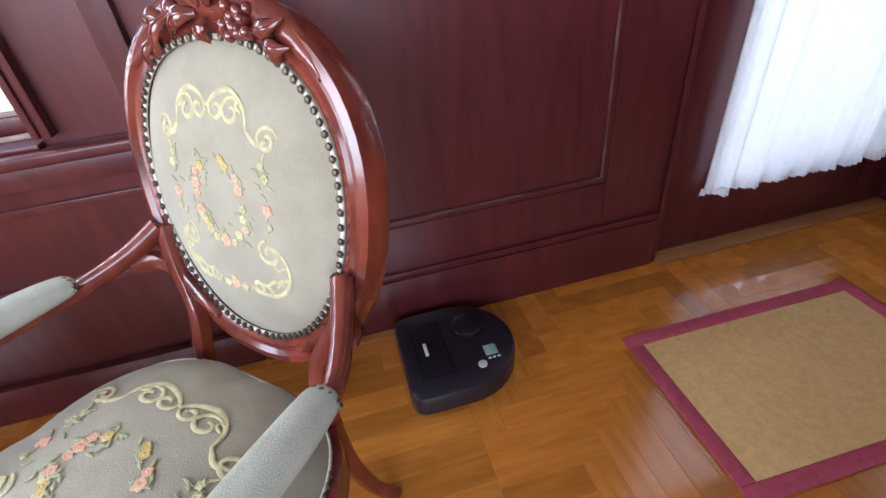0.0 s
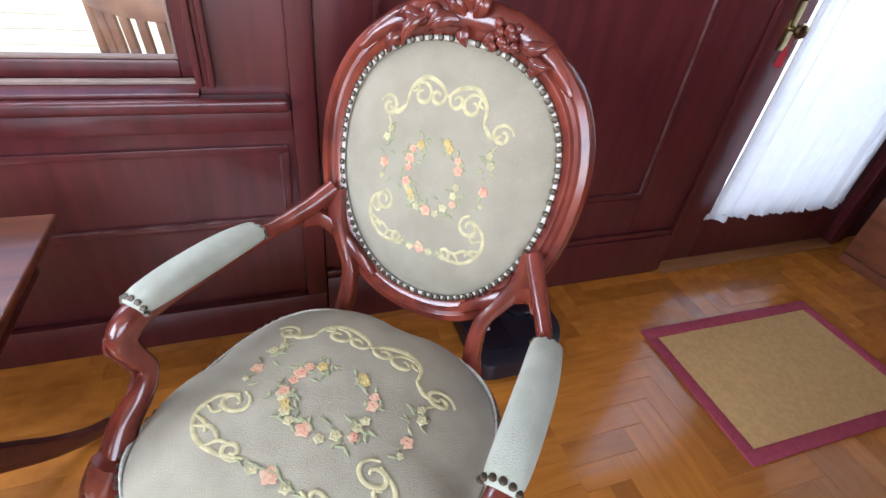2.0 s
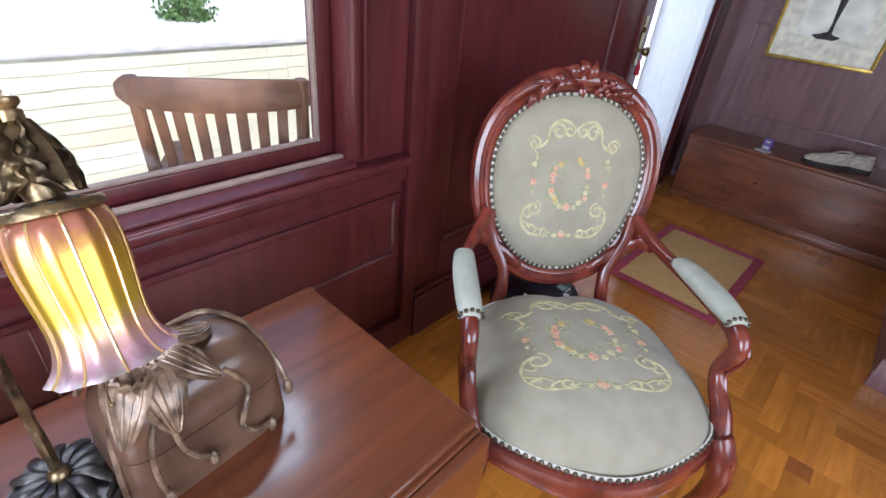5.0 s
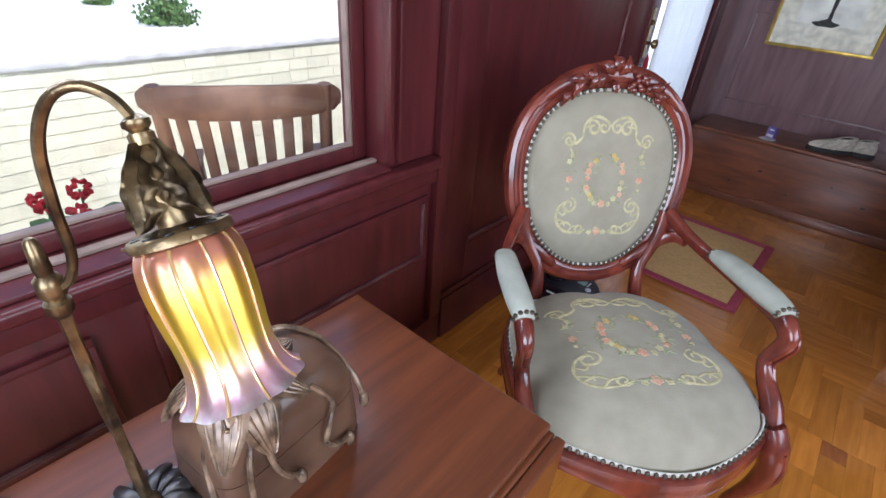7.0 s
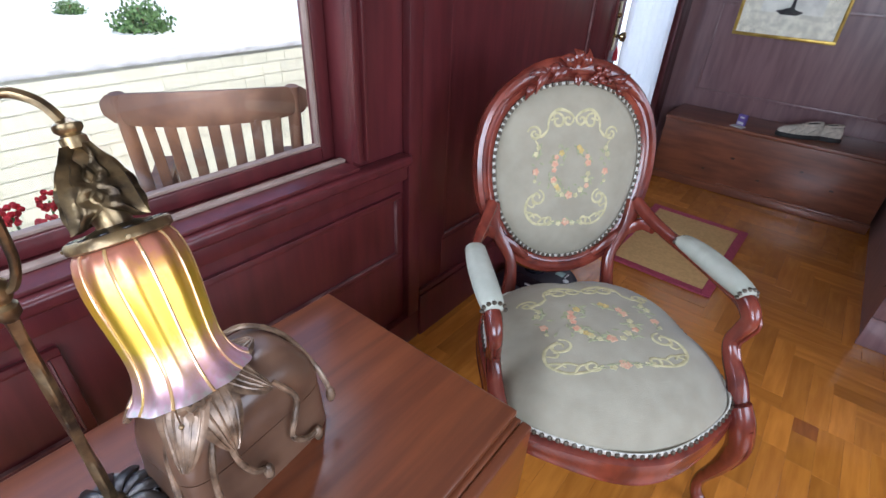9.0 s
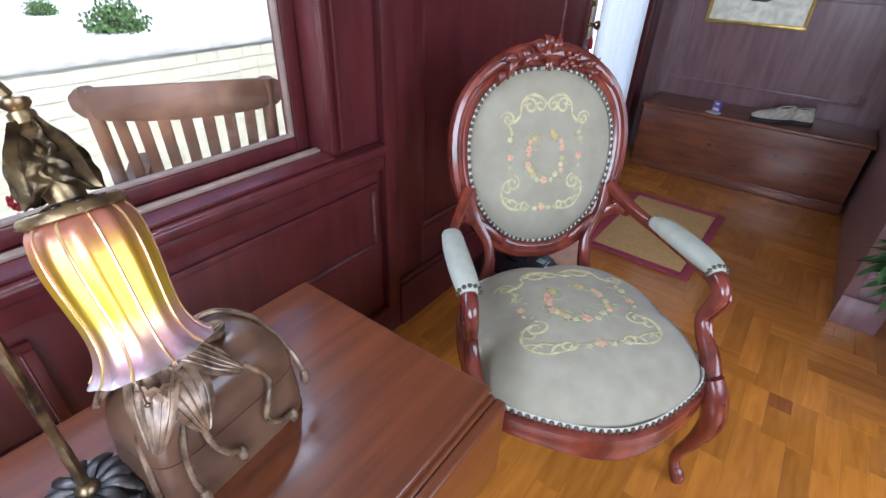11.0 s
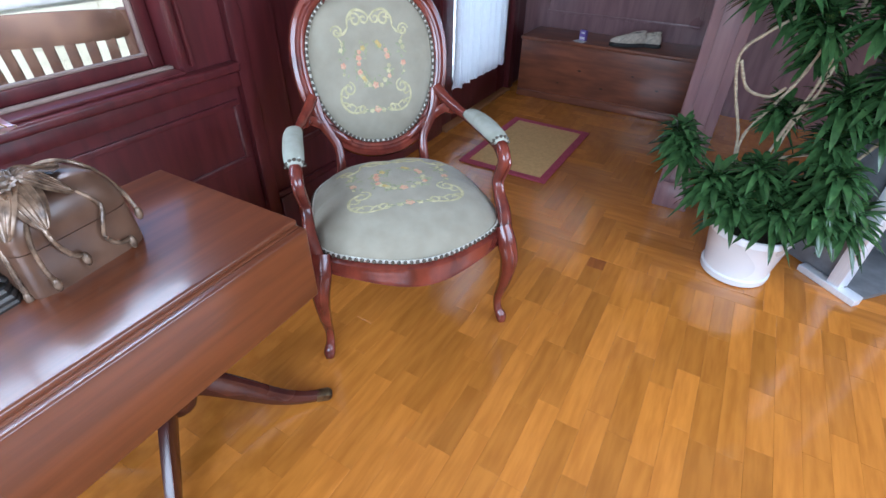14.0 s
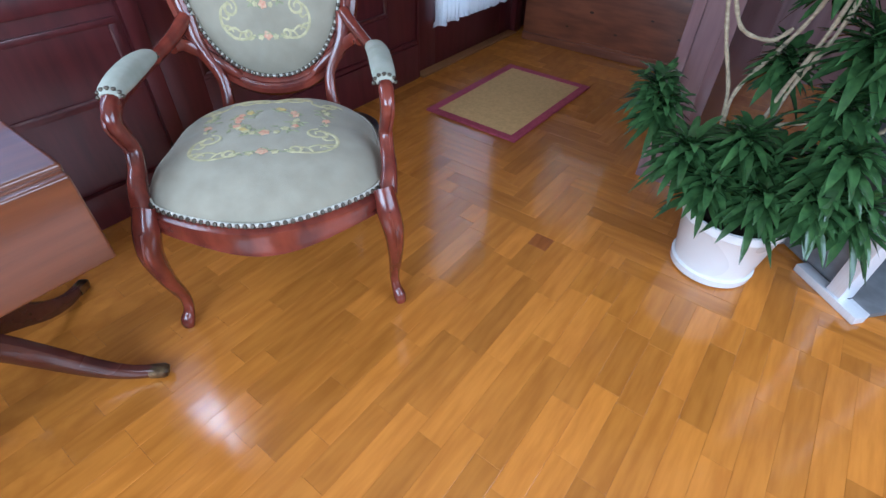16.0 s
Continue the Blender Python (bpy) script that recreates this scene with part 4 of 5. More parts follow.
part("body", shell([(0.99, 0), (1.0, 0.004), (1.0, 0.05), (0.995, 0.088)]), M_CLAY, lily, "", 60)
part("lid", shell([(0.995, 0.0895), (1.0, 0.093), (0.985, 0.118), (0.95, 0.14), (0.86, 0.157), (0.70, 0.168), (0.4, 0.174)]), M_CLAY, lily, "domed lid", 60)
cup = bmesh.new()
lathe(cup, [(0.016, 0.165), (0.020, 0.185), (0.026, 0.205), (0.021, 0.206), (0.015, 0.188), (0.012, 0.17)], 24, pose(-0.045, -0.005, 0.0, 8, -6), lobes=12, lobe=0.10, cap=False)
part("flower_cup", cup, M_PETAL, lily, "ribbed lily trumpet")


def petal3(parent, pts, w, thick=0.004):
    bm = bmesh.new()
    pp = smooth_path(pts, 6)
    n = len(pp)
    sweep(bm, [(*p, 0.004 + w * math.sin(math.pi * (0.08 + 0.90 * i / (n - 1))), thick) for i, p in enumerate(pp)], 10, up=(0, 0, 1), square=2)
    for o in (-0.66, -0.33, 0, 0.33, 0.66):
        rib = []
        for i, p in enumerate(pp):
            a, b = pp[max(i - 1, 0)], pp[min(i + 1, n - 1)]
            d = Vector(b - a).normalized()
            side = d.cross(Vector((0, 0, 1)))
            side = side.normalized() if side.length > 1e-3 else Vector((1, 0, 0))
            top = side.cross(d).normalized()
            wd = (0.004 + w * math.sin(math.pi * (0.08 + 0.90 * i / (n - 1))))
            rib.append(Vector(p) + side * (o * wd) + top * (thick * 0.8))
        tube(bm, rib, 0.0019, 5)
    return part("petal", bm, M_PETAL, parent)


fc = (-0.045, -0.005, 0.176)
for dx, dy, dz, w in ((-0.062, -0.052, -0.045, 0.026), (-0.010, -0.072, -0.045, 0.029), (0.062, -0.060, -0.018, 0.024), (0.092, 0.004, 0.004, 0.024), (0.025, 0.066, -0.02, 0.024), (-0.066, 0.05, -0.03, 0.022)):
    petal3(lily, [fc, (fc[0] + dx * 0.35, fc[1] + dy * 0.35, fc[2] + 0.022), (fc[0] + dx * 0.75, fc[1] + dy * 0.80, fc[2] + 0.006 + dz * 0.4), (fc[0] + dx * 1.02, fc[1] + dy * 1.02, fc[2] + dz * 1.2)], w, 0.0035)
for pts in ([(0.0, 0.04, 0.176), (0.06, 0.035, 0.178), (0.10, 0.0, 0.155), (0.112, -0.05, 0.11), (0.115, -0.072, 0.07)],
            [(-0.06, -0.05, 0.15), (-0.085, -0.073, 0.11), (-0.090, -0.079, 0.06), (-0.085, -0.08, 0.03)],
            [(-0.05, -0.06, 0.14), (-0.055, -0.077, 0.10), (-0.04, -0.080, 0.06), (-0.02, -0.08, 0.045)],
            [(0.03, -0.055, 0.15), (0.05, -0.073, 0.115), (0.038, -0.079, 0.085), (0.03, -0.079, 0.055), (0.05, -0.080, 0.030), (0.075, -0.079, 0.025)],
            [(-0.07, 0.0, 0.165), (-0.105, -0.02, 0.13), (-0.119, -0.04, 0.07), (-0.122, -0.045, 0.012)]):
    st = bmesh.new()
    pp = smooth_path(pts, 6)
    sweep(st, [(*p, 0.0045, 0.0045) for p in pp], 8)
    stem = part("stem", st, M_PETAL, lily)
    bud = bmesh.new()
    e = pp[-1]
    ball(bud, (e[0], e[1] - 0.001, e[2] - 0.008), 0.009, (0.9, 0.8, 1.7), seg=10, rings=8)
    part("bud", bud, M_PETAL, stem)

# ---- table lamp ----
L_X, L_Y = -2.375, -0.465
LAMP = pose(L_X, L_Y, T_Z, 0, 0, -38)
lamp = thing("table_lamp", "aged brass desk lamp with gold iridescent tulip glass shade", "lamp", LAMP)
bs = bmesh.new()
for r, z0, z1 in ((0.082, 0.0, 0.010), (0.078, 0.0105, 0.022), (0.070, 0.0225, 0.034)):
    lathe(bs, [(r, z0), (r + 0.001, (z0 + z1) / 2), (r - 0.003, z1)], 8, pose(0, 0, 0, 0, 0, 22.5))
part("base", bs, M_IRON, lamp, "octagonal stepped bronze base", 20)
orn = bmesh.new()
lathe(orn, [(0.022, 0.0345), (0.020, 0.044), (0.013, 0.052), (0.009, 0.056)], 18)
rosette = part("base_rosette", orn, M_IRON, lamp, "cast leaf rosette")
for k in range(12):
    a = k * math.pi / 6
    lf = bmesh.new()
    sweep(lf, smooth_path([(0.014 * math.cos(a), 0.014 * math.sin(a), 0.050, 0.004, 0.004), (0.035 * math.cos(a + 0.1), 0.035 * math.sin(a + 0.1), 0.053, 0.009, 0.005), (0.056 * math.cos(a), 0.056 * math.sin(a), 0.044, 0.008, 0.004), (0.064 * math.cos(a - 0.1), 0.064 * math.sin(a - 0.1), 0.0375, 0.003, 0.003)], 4), 8)
    part("leaf", lf, M_IRON, rosette)
SHX, SHY = 0.167, 0.0
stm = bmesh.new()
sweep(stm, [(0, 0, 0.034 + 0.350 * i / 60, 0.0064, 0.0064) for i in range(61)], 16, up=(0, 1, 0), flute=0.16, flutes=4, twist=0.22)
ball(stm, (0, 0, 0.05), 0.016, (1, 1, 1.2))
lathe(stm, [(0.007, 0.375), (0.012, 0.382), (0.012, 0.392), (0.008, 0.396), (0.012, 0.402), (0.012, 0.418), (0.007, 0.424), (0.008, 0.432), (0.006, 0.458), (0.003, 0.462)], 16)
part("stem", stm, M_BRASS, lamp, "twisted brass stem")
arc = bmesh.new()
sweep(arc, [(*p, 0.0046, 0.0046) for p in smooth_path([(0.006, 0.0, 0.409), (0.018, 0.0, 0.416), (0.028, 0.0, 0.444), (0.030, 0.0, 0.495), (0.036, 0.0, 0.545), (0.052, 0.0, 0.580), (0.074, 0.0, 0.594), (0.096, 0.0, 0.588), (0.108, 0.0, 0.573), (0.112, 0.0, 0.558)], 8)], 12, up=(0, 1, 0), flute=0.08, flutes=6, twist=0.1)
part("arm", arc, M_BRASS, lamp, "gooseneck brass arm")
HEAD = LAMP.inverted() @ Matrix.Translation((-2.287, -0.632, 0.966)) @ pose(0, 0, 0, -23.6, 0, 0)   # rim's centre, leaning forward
sk = bmesh.new()
lathe(sk, [(0.006, 0.612), (0.008, 0.610), (0.015, 0.604), (0.015, 0.598), (0.010, 0.592), (0.014, 0.588), (0.014, 0.574), (0.010, 0.572), (0.022, 0.56), (0.027, 0.525), (0.025, 0.495), (0.020, 0.475), (0.022, 0.463)], 20, pose(SHX, SHY, 0))
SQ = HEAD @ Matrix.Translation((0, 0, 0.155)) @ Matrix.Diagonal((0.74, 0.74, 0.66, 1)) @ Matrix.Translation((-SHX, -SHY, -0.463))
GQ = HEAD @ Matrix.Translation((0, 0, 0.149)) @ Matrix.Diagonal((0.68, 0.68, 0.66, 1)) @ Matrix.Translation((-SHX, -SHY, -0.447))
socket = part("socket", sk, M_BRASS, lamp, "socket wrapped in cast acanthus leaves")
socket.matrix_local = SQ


def acanthus(a):
    """A cast leaf that hugs the socket, with scalloped edges, raised veins and a curled tip."""
    bm = bmesh.new()
    nu, nv = 22, 12

    def at(u, v):
        t, w = u, (v - 0.5) * 2
        z = 0.578 - 0.112 * t
        r = 0.012 + 0.030 * math.sin(min(1, t * 1.5) * math.pi / 2) + 0.026 * max(0, t - 0.62) ** 1.3
        half = (0.16 + 0.62 * math.sin(math.pi * min(1, t * 0.86 + 0.10)) ** 0.8) * (1 + 0.17 * math.cos(t * 26)) * (1 - 0.75 * max(0, t - 0.8) / 0.2)
        r += 0.0040 * math.cos(w * 11) * (1 - 0.4 * t) + 0.005 * (1 - abs(w)) - 0.004 * w * w
        if t > 0.9:
            z += 0.08 * (t - 0.9)
        return Vector((SHX + r * math.cos(a + half * w), SHY + r * math.sin(a + half * w), z))

    return grid(bm, at, nu, nv, 0.0022)


for k in range(4):
    part("leaf", acanthus(k * math.pi / 2 + 0.5), M_BRASS, socket, "cast acanthus leaf", 60)
gl = bmesh.new()
lathe(gl, [(0.020, 0.465), (0.036, 0.461), (0.060, 0.458), (0.063, 0.454), (0.063, 0.445), (0.058, 0.442), (0.020, 0.447)], 40, pose(SHX, SHY, 0))
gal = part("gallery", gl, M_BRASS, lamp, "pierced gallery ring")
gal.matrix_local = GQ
hb = bmesh.new()
lathe(hb, [(0.0065, 0.0), (0.0065, 0.0012), (0.002, 0.0014)], 10)
pierce = finish(hb, "piercing", M_BLACK)
for k in range(12):
    a = k * math.pi / 6
    shared("piercing", pierce, gal, pose(SHX + 0.050 * math.cos(a), SHY + 0.050 * math.sin(a), 0.4588))
for k in range(3):
    a = k * 2.094 + 0.4
    tb = bmesh.new()
    tube(tb, [(SHX + 0.056 * math.cos(a), SHY + 0.056 * math.sin(a), 0.449), (SHX + 0.074 * math.cos(a), SHY + 0.074 * math.sin(a), 0.449)], 0.003, 8)
    part("thumb_screw", tb, M_BRASS, gal)
shd = bmesh.new()
prof = [(0.028, 0.150), (0.036, 0.147), (0.042, 0.139), (0.045, 0.122), (0.045, 0.100), (0.043, 0.075), (0.041, 0.052), (0.041, 0.034), (0.044, 0.019), (0.050, 0.007), (0.057, 0.0)]
lathe(shd, smooth_path(prof, 3), 100, None, lobes=10, lobe=0.030, lobe_from=0.03, cap=False)
inner = smooth_path([(r - 0.0025, z - 0.0004) for r, z in prof], 3)
lathe(shd, inner[::-1], 100, None, lobes=10, lobe=0.030, lobe_from=0.03, cap=False)
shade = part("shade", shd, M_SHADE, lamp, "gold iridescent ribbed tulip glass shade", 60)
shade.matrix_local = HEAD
for k in range(10):
    a = 2 * math.pi * (k + 0.5) / 10
    part("rib", sweep(bmesh.new(), [(r * 0.972 * math.cos(a), r * 0.972 * math.sin(a), z, 0.0016, 0.0016) for r, z in smooth_path(prof, 3)], 6, up=(-math.sin(a), math.cos(a), 0)), M_RIB, shade, "rose-gold glass rib")
cord = bmesh.new()
tube(cord, [(0, 0, z) for z in (0.12, 0.05, 0.0)], 0.0009, 6, up=(0, 1, 0))
ball(cord, (0, 0, -0.003), 0.0032)
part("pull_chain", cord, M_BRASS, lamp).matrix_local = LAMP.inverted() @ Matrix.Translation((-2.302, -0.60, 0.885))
cb = bmesh.new()
tube(cb, smooth_path([(-2.47, -0.37, T_Z + 0.004), (-2.50, -0.33, T_Z + 0.004), (-2.50, -0.29, T_Z + 0.003), (-2.53, -0.265, T_Z + 0.004), (-2.60, -0.26, T_Z + 0.004)], 6), 0.003, 8)
single("lamp_cord", cb, M_CABLE, "thin brown lamp cord lying on the table", "cable")

# ---- rug ----
rug = thing("rug", "small beige sisal rug with dark red border on the floor", "rug", pose(0.208, -0.636, 0.0, 0, 0, -0.8))
rw, rd = 0.412, 0.27
part("rug_field", cube(-rw + 0.045, rw - 0.045, -rd + 0.045, rd - 0.045, 0.001, 0.008, 0.002), M_RUGC, rug, "woven beige sisal field")
rb = bmesh.new()
for a in ((-rw, rw, -rd, -rd + 0.0445), (-rw, rw, rd - 0.0445, rd), (-rw, -rw + 0.0445, -rd + 0.045, rd - 0.045), (rw - 0.0445, rw, -rd + 0.045, rd - 0.045)):
    box(rb, *a, 0.001, 0.010, 0.003)
part("rug_border", rb, M_RUGB, rug, "dark red cloth border")

# ---- robot vacuum ----
vac = thing("robot_vacuum", "black D-shaped robot vacuum parked against the wall", "vacuum", pose(-0.708, -0.274, 0.0, 0, 0, -90))
vb = bmesh.new()
VW, VH = 0.170, 0.085


def vac_outline(k, n=48):
    out = []
    for i in range(n):
        a = 2 * math.pi * i / n
        c, s = math.cos(a), math.sin(a)
        if s >= 0:
            out.append((VW * k * c, VW * k * s * 1.02))
        else:
            out.append((VW * k * sgnpow(c, 0.22), VW * k * sgnpow(s, 0.22)))
    return out


rings = [[vb.verts.new((x, y, z)) for x, y in vac_outline(k)] for k, z in ((0.95, 0.008), (1.0, 0.016), (1.0, 0.066), (0.985, 0.078), (0.95, 0.082), (0.6, 0.083))]
for a, b in zip(rings, rings[1:]):
    for i in range(48):
        vb.faces.new((a[i], a[(i + 1) % 48], b[(i + 1) % 48], b[i]))
vb.faces.new(rings[0][::-1])
vb.faces.new(rings[-1])
vbody = part("body", vb, M_BLACK, vac)
tr = bmesh.new()
lathe(tr, [(0.05, 0.0825), (0.05, 0.096), (0.046, 0.099), (0.01, 0.100)], 28, pose(-0.055, 0.05, 0))
part("sensor_turret", tr, M_BLACK2, vac, "round black sensor turret")
part("dust_bin", cube(-0.105, 0.105, -0.128, -0.035, 0.0835, 0.087, 0.003), M_BLACK2, vac)
part("bin_handle", cube(-0.024, 0.026, -0.100, -0.090, 0.0875, 0.0905, 0.001), M_WHITEP, vac, "pale grey strip")
part("display", cube(0.040, 0.078, 0.068, 0.105, 0.0835, 0.086, 0.001), M_LCD, vac, "pale green display")
btn = bmesh.new()
lathe(btn, [(0.013, 0.0835), (0.013, 0.087), (0.010, 0.088)], 20, pose(0.104, 0.048, 0))
part("start_button", btn, M_WHITEP, vac, "round silver button")
for k in range(3):
    part("key", cube(0.086, 0.092, 0.070 + 0.014 * k, 0.079 + 0.014 * k, 0.0835, 0.0855, 0.001), M_WHITEP, vac)
for s in (-1, 1):
    wb = bmesh.new()
    lathe(wb, [(0.03, -0.012), (0.032, 0), (0.03, 0.012)], 18, pose(s * 0.10, 0.01, 0.032, 0, 90))
    part("wheel", wb, M_BLACK, vac)

# ---- bench ----
bench = thing("storage_bench", "dark pine storage bench against the panelled wall", "bench", pose(1.12, -1.44, 0))
BL, BD, BH = 1.27, 0.368, 0.445
part("front_board", cube(0.0, 0.022, 0.0, BL, 0.05, BH - 0.0255, 0.002), M_BENCH, bench)
part("plinth", cube(-0.012, 0.03, -0.005, BL, 0.0, 0.049, 0.006), M_BENCH, bench)
part("plinth_moulding", cube(-0.016, 0.0, -0.006, BL * 0.66, 0.0495, 0.066, 0.005, seg=3), M_BENCH, bench)
part("end_board", cube(0.0225, BD, 0.0, 0.022, 0.0, BH - 0.0255, 0.002), M_BENCH, bench)
part("end_board", cube(0.0225, BD, BL - 0.024, BL - 0.002, 0.0, BH - 0.0255, 0.002), M_BENCH, bench)
part("lid", cube(-0.025, BD, -0.02, BL + 0.002, BH - 0.025, BH, 0.008, seg=3), M_BENCH, bench, "dark worn pine lid")
for ky, kz, kr in ((0.24, 0.20, 0.010), (0.42, 0.27, 0.008), (0.62, 0.15, 0.009), (0.80, 0.25, 0.011), (0.95, 0.14, 0.008)):
    kb = bmesh.new()
    lathe(kb, [(kr, 0), (kr * 0.8, 0.0006)], 12, Matrix.Translation((-0.0002, ky, kz)) @ pose(0, 0, 0, 0, -90) @ Matrix.Diagonal((0.7, 1.3, 1, 1)))
    part("knot", kb, M_KNOT, bench)

card = thing("card_box", "small purple and white carton on the bench", "box", pose(1.20, -0.605, BH, 0, 0, -20))
part("carton", cube(-0.012, 0.012, -0.026, 0.026, 0.0, 0.068, 0.001), M_PURPLE, card)
part("label_strip", cube(-0.0135, -0.0122, -0.02, 0.02, 0.008, 0.024), M_WHITEP, card)
part("label_strip", cube(-0.0135, -0.0122, -0.016, 0.012, 0.046, 0.056), M_WHITEP, card)
part("leaflet", cube(-0.075, -0.02, -0.05, 0.03, 0.0, 0.004, 0.001), M_WHITEP, card)


def shoe(m):
    sh = thing("shoe", "tan and grey trail shoe lying on the bench lid", "shoe", m, "pair of shoes")
    def outline(a, k):
        c, s = math.cos(a), math.sin(a)
        return (0.125 * c * k, (0.043 + 0.006 * c) * s * k)
    so = bmesh.new()
    rr = [[so.verts.new((*outline(2 * math.pi * i / 28, k), z)) for i in range(28)] for k, z in ((0.96, 0), (1.0, 0.006), (1.0, 0.022), (0.95, 0.026))]
    for a, b in zip(rr, rr[1:]):
        for i in range(28):
            so.faces.new((a[i], a[(i + 1) % 28], b[(i + 1) % 28], b[i]))
    so.faces.new(rr[0][::-1]); so.faces.new(rr[-1])
    part("sole", so, M_SOLE, sh, "black rubber sole")
    up = bmesh.new()
    rr = []
    for k, z0, z1, sh_x in ((0.95, 0.0265, 0.0265, 0), (0.96, 0.04, 0.045, 0.0), (0.84, 0.055, 0.07, -0.012), (0.62, 0.066, 0.086, -0.035), (0.46, 0.072, 0.094, -0.052), (0.36, 0.06, 0.075, -0.055)):
        ring = []
        for i in range(28):
            x, y = outline(2 * math.pi * i / 28, k)
            ring.append(up.verts.new((x + sh_x, y, z0 + (z1 - z0) * (0.5 - x / 0.25))))
        rr.append(ring)
    for a, b in zip(rr, rr[1:]):
        for i in range(28):
            up.faces.new((a[i], a[(i + 1) % 28], b[(i + 1) % 28], b[i]))
    up.faces.new(rr[0][::-1]); up.faces.new(rr[-1])
    part("upper", up, M_SHOE, sh, "tan mesh upper", 60)
    op = bmesh.new()
    ball(op, (-0.058, 0, 0.083), 0.02, (2.1, 1.15, 0.55), pose(0, 0, 0, 0, 12, 0), 18, 10)
    part("lining", op, M_SOLE, sh, "dark ankle opening")
    hc = bmesh.new()
    tube(hc, [(-0.058 + 0.047 * math.cos(a), 0.028 * math.sin(a), 0.088 - 0.010 * math.cos(a)) for a in [0.35 * k - 0.1 for k in range(19)]], 0.0075, 8)
    part("collar", hc, M_SHOE, sh, "padded collar")
    for k in range(4):
        x = 0.045 - 0.022 * k
        lb = bmesh.new()
        tube(lb, smooth_path([(x, -0.03, 0.058 + 0.005 * k), (x - 0.004, 0, 0.072 + 0.006 * k), (x, 0.03, 0.058 + 0.005 * k)], 4), 0.003, 6)
        part("lace", lb, M_LACE, sh)
    for k in range(3):
        for s in (-1, 1):
            ob = bmesh.new()
            tube(ob, smooth_path([(0.07 - 0.05 * k, s * 0.044, 0.03), (0.055 - 0.05 * k, s * 0.041, 0.045), (0.03 - 0.05 * k, s * 0.03, 0.062)], 4), 0.004, 6)
            part("overlay", ob, M_LACE, sh)
    return sh


shoe(pose(1.20, -0.92, BH, 0, 0, 112))
shoe(pose(1.27, -1.01, BH, 0, 0, 84))

# ---- framed print ----
pic = thing("framed_print", "gilt-framed print with pale mount on the panelled wall", "picture", pose(EAST, -0.615, 1.335))
PW, PH = 0.285, 0.40
fb = bmesh.new()
for a in ((-PW, PW, -PH, -PH + 0.020), (-PW, PW, PH - 0.020, PH), (-PW, -PW + 0.020, -PH + 0.0205, PH - 0.0205), (PW - 0.020, PW, -PH + 0.0205, PH - 0.0205)):
    box(fb, -0.026, -0.013, a[0], a[1], a[2], a[3], 0.005)
part("frame", fb, M_GILT, pic, "narrow gilt frame")
part("mount", cube(-0.017, -0.013, -PW + 0.018, PW - 0.018, -PH + 0.018, PH - 0.018), M_MAT, pic, "cream mount", 0)
part("print", cube(-0.0185, -0.0172, -0.165, 0.165, -0.255, 0.265), M_PAPER, pic, "pale print", 0)
ib = bmesh.new()
sweep(ib, [(-0.0192, y, z, a, 0.0006) for y, z, a in ((0.08, -0.145, 0.004), (0.05, -0.15, 0.014), (0.01, -0.14, 0.022), (-0.03, -0.15, 0.014), (-0.06, -0.145, 0.003))], 8, up=(1, 0, 0))
sweep(ib, [(-0.0192, 0.0, z, a, 0.0006) for z, a in ((-0.13, 0.012), (-0.08, 0.008), (-0.02, 0.012), (0.06, 0.02), (0.12, 0.008))], 8, up=(1, 0, 0))
part("print_figure", ib, M_INK, pic, "dark abstract brush shape", 0).location = (0, 0.0, -0.10)
gp = part("glazing", cube(-0.0225, -0.0205, -PW + 0.019, PW - 0.019, -PH + 0.019, PH - 0.019), M_GLASS, pic, smooth=0)
gp.visible_shadow = False

# ---- curtain and tag on the door ----
cur = thing("door_curtain", "white sheer gathered curtain on the door glass", "curtain")
C_L, C_R, C_B, C_T = 0.268, 1.08, 0.27, 1.95


def fold(u):
    return 0.011 * math.sin(u * 47) + 0.006 * math.sin(u * 83 + 1.3) + 0.003 * math.sin(u * 171)


cb = bmesh.new()
grid(cb, lambda u, v: Vector((C_L + (C_R - C_L) * u + 0.018 * (0.5 - u) * math.sin(math.pi * v), WALL - 0.026 + fold(u) * (0.5 + 0.5 * (1 - v)) - 0.004, C_B + (C_T - C_B) * v)), 150, 14)
part("curtain_cloth", cb, M_CURT, cur, "", 80)
cb = bmesh.new()
grid(cb, lambda u, v: Vector((C_L - 0.012 + (C_R - C_L + 0.024) * u, WALL - 0.030 + fold(u) * 1.0 + 0.006 * math.sin(u * 240) * (1 - v), C_B - 0.028 + 0.006 * math.sin(u * 40) * (1 - v) + 0.03 * v)), 220, 4)
part("curtain_ruffle", cb, M_CURT, cur, "gathered ruffle hem", 80)
rod = bmesh.new()
tube(rod, [(C_L - 0.03, WALL - 0.03, C_T + 0.006), (C_R + 0.03, WALL - 0.03, C_T + 0.006)], 0.006, 10)
part("curtain_rod", rod, M_KNOB, cur)
tg = bmesh.new()
tube(tg, smooth_path([(0.245, DY0 - 0.030, 0.962), (0.237, DY0 - 0.032, 0.945), (0.233, DY0 - 0.030, 0.932)], 4), 0.002, 6)
for k in range(9):
    a = k * 0.7
    tube(tg, [(0.233, DY0 - 0.030, 0.934), (0.233 + 0.008 * math.cos(a), DY0 - 0.030 + 0.008 * math.sin(a), 0.91), (0.233 + 0.011 * math.cos(a), DY0 - 0.030 + 0.010 * math.sin(a), 0.87)], 0.0035, 6, up=(0, 1, 0))
single("key_tassel", tg, M_RED, "small dark red tassel hanging from the door knob", "tassel")

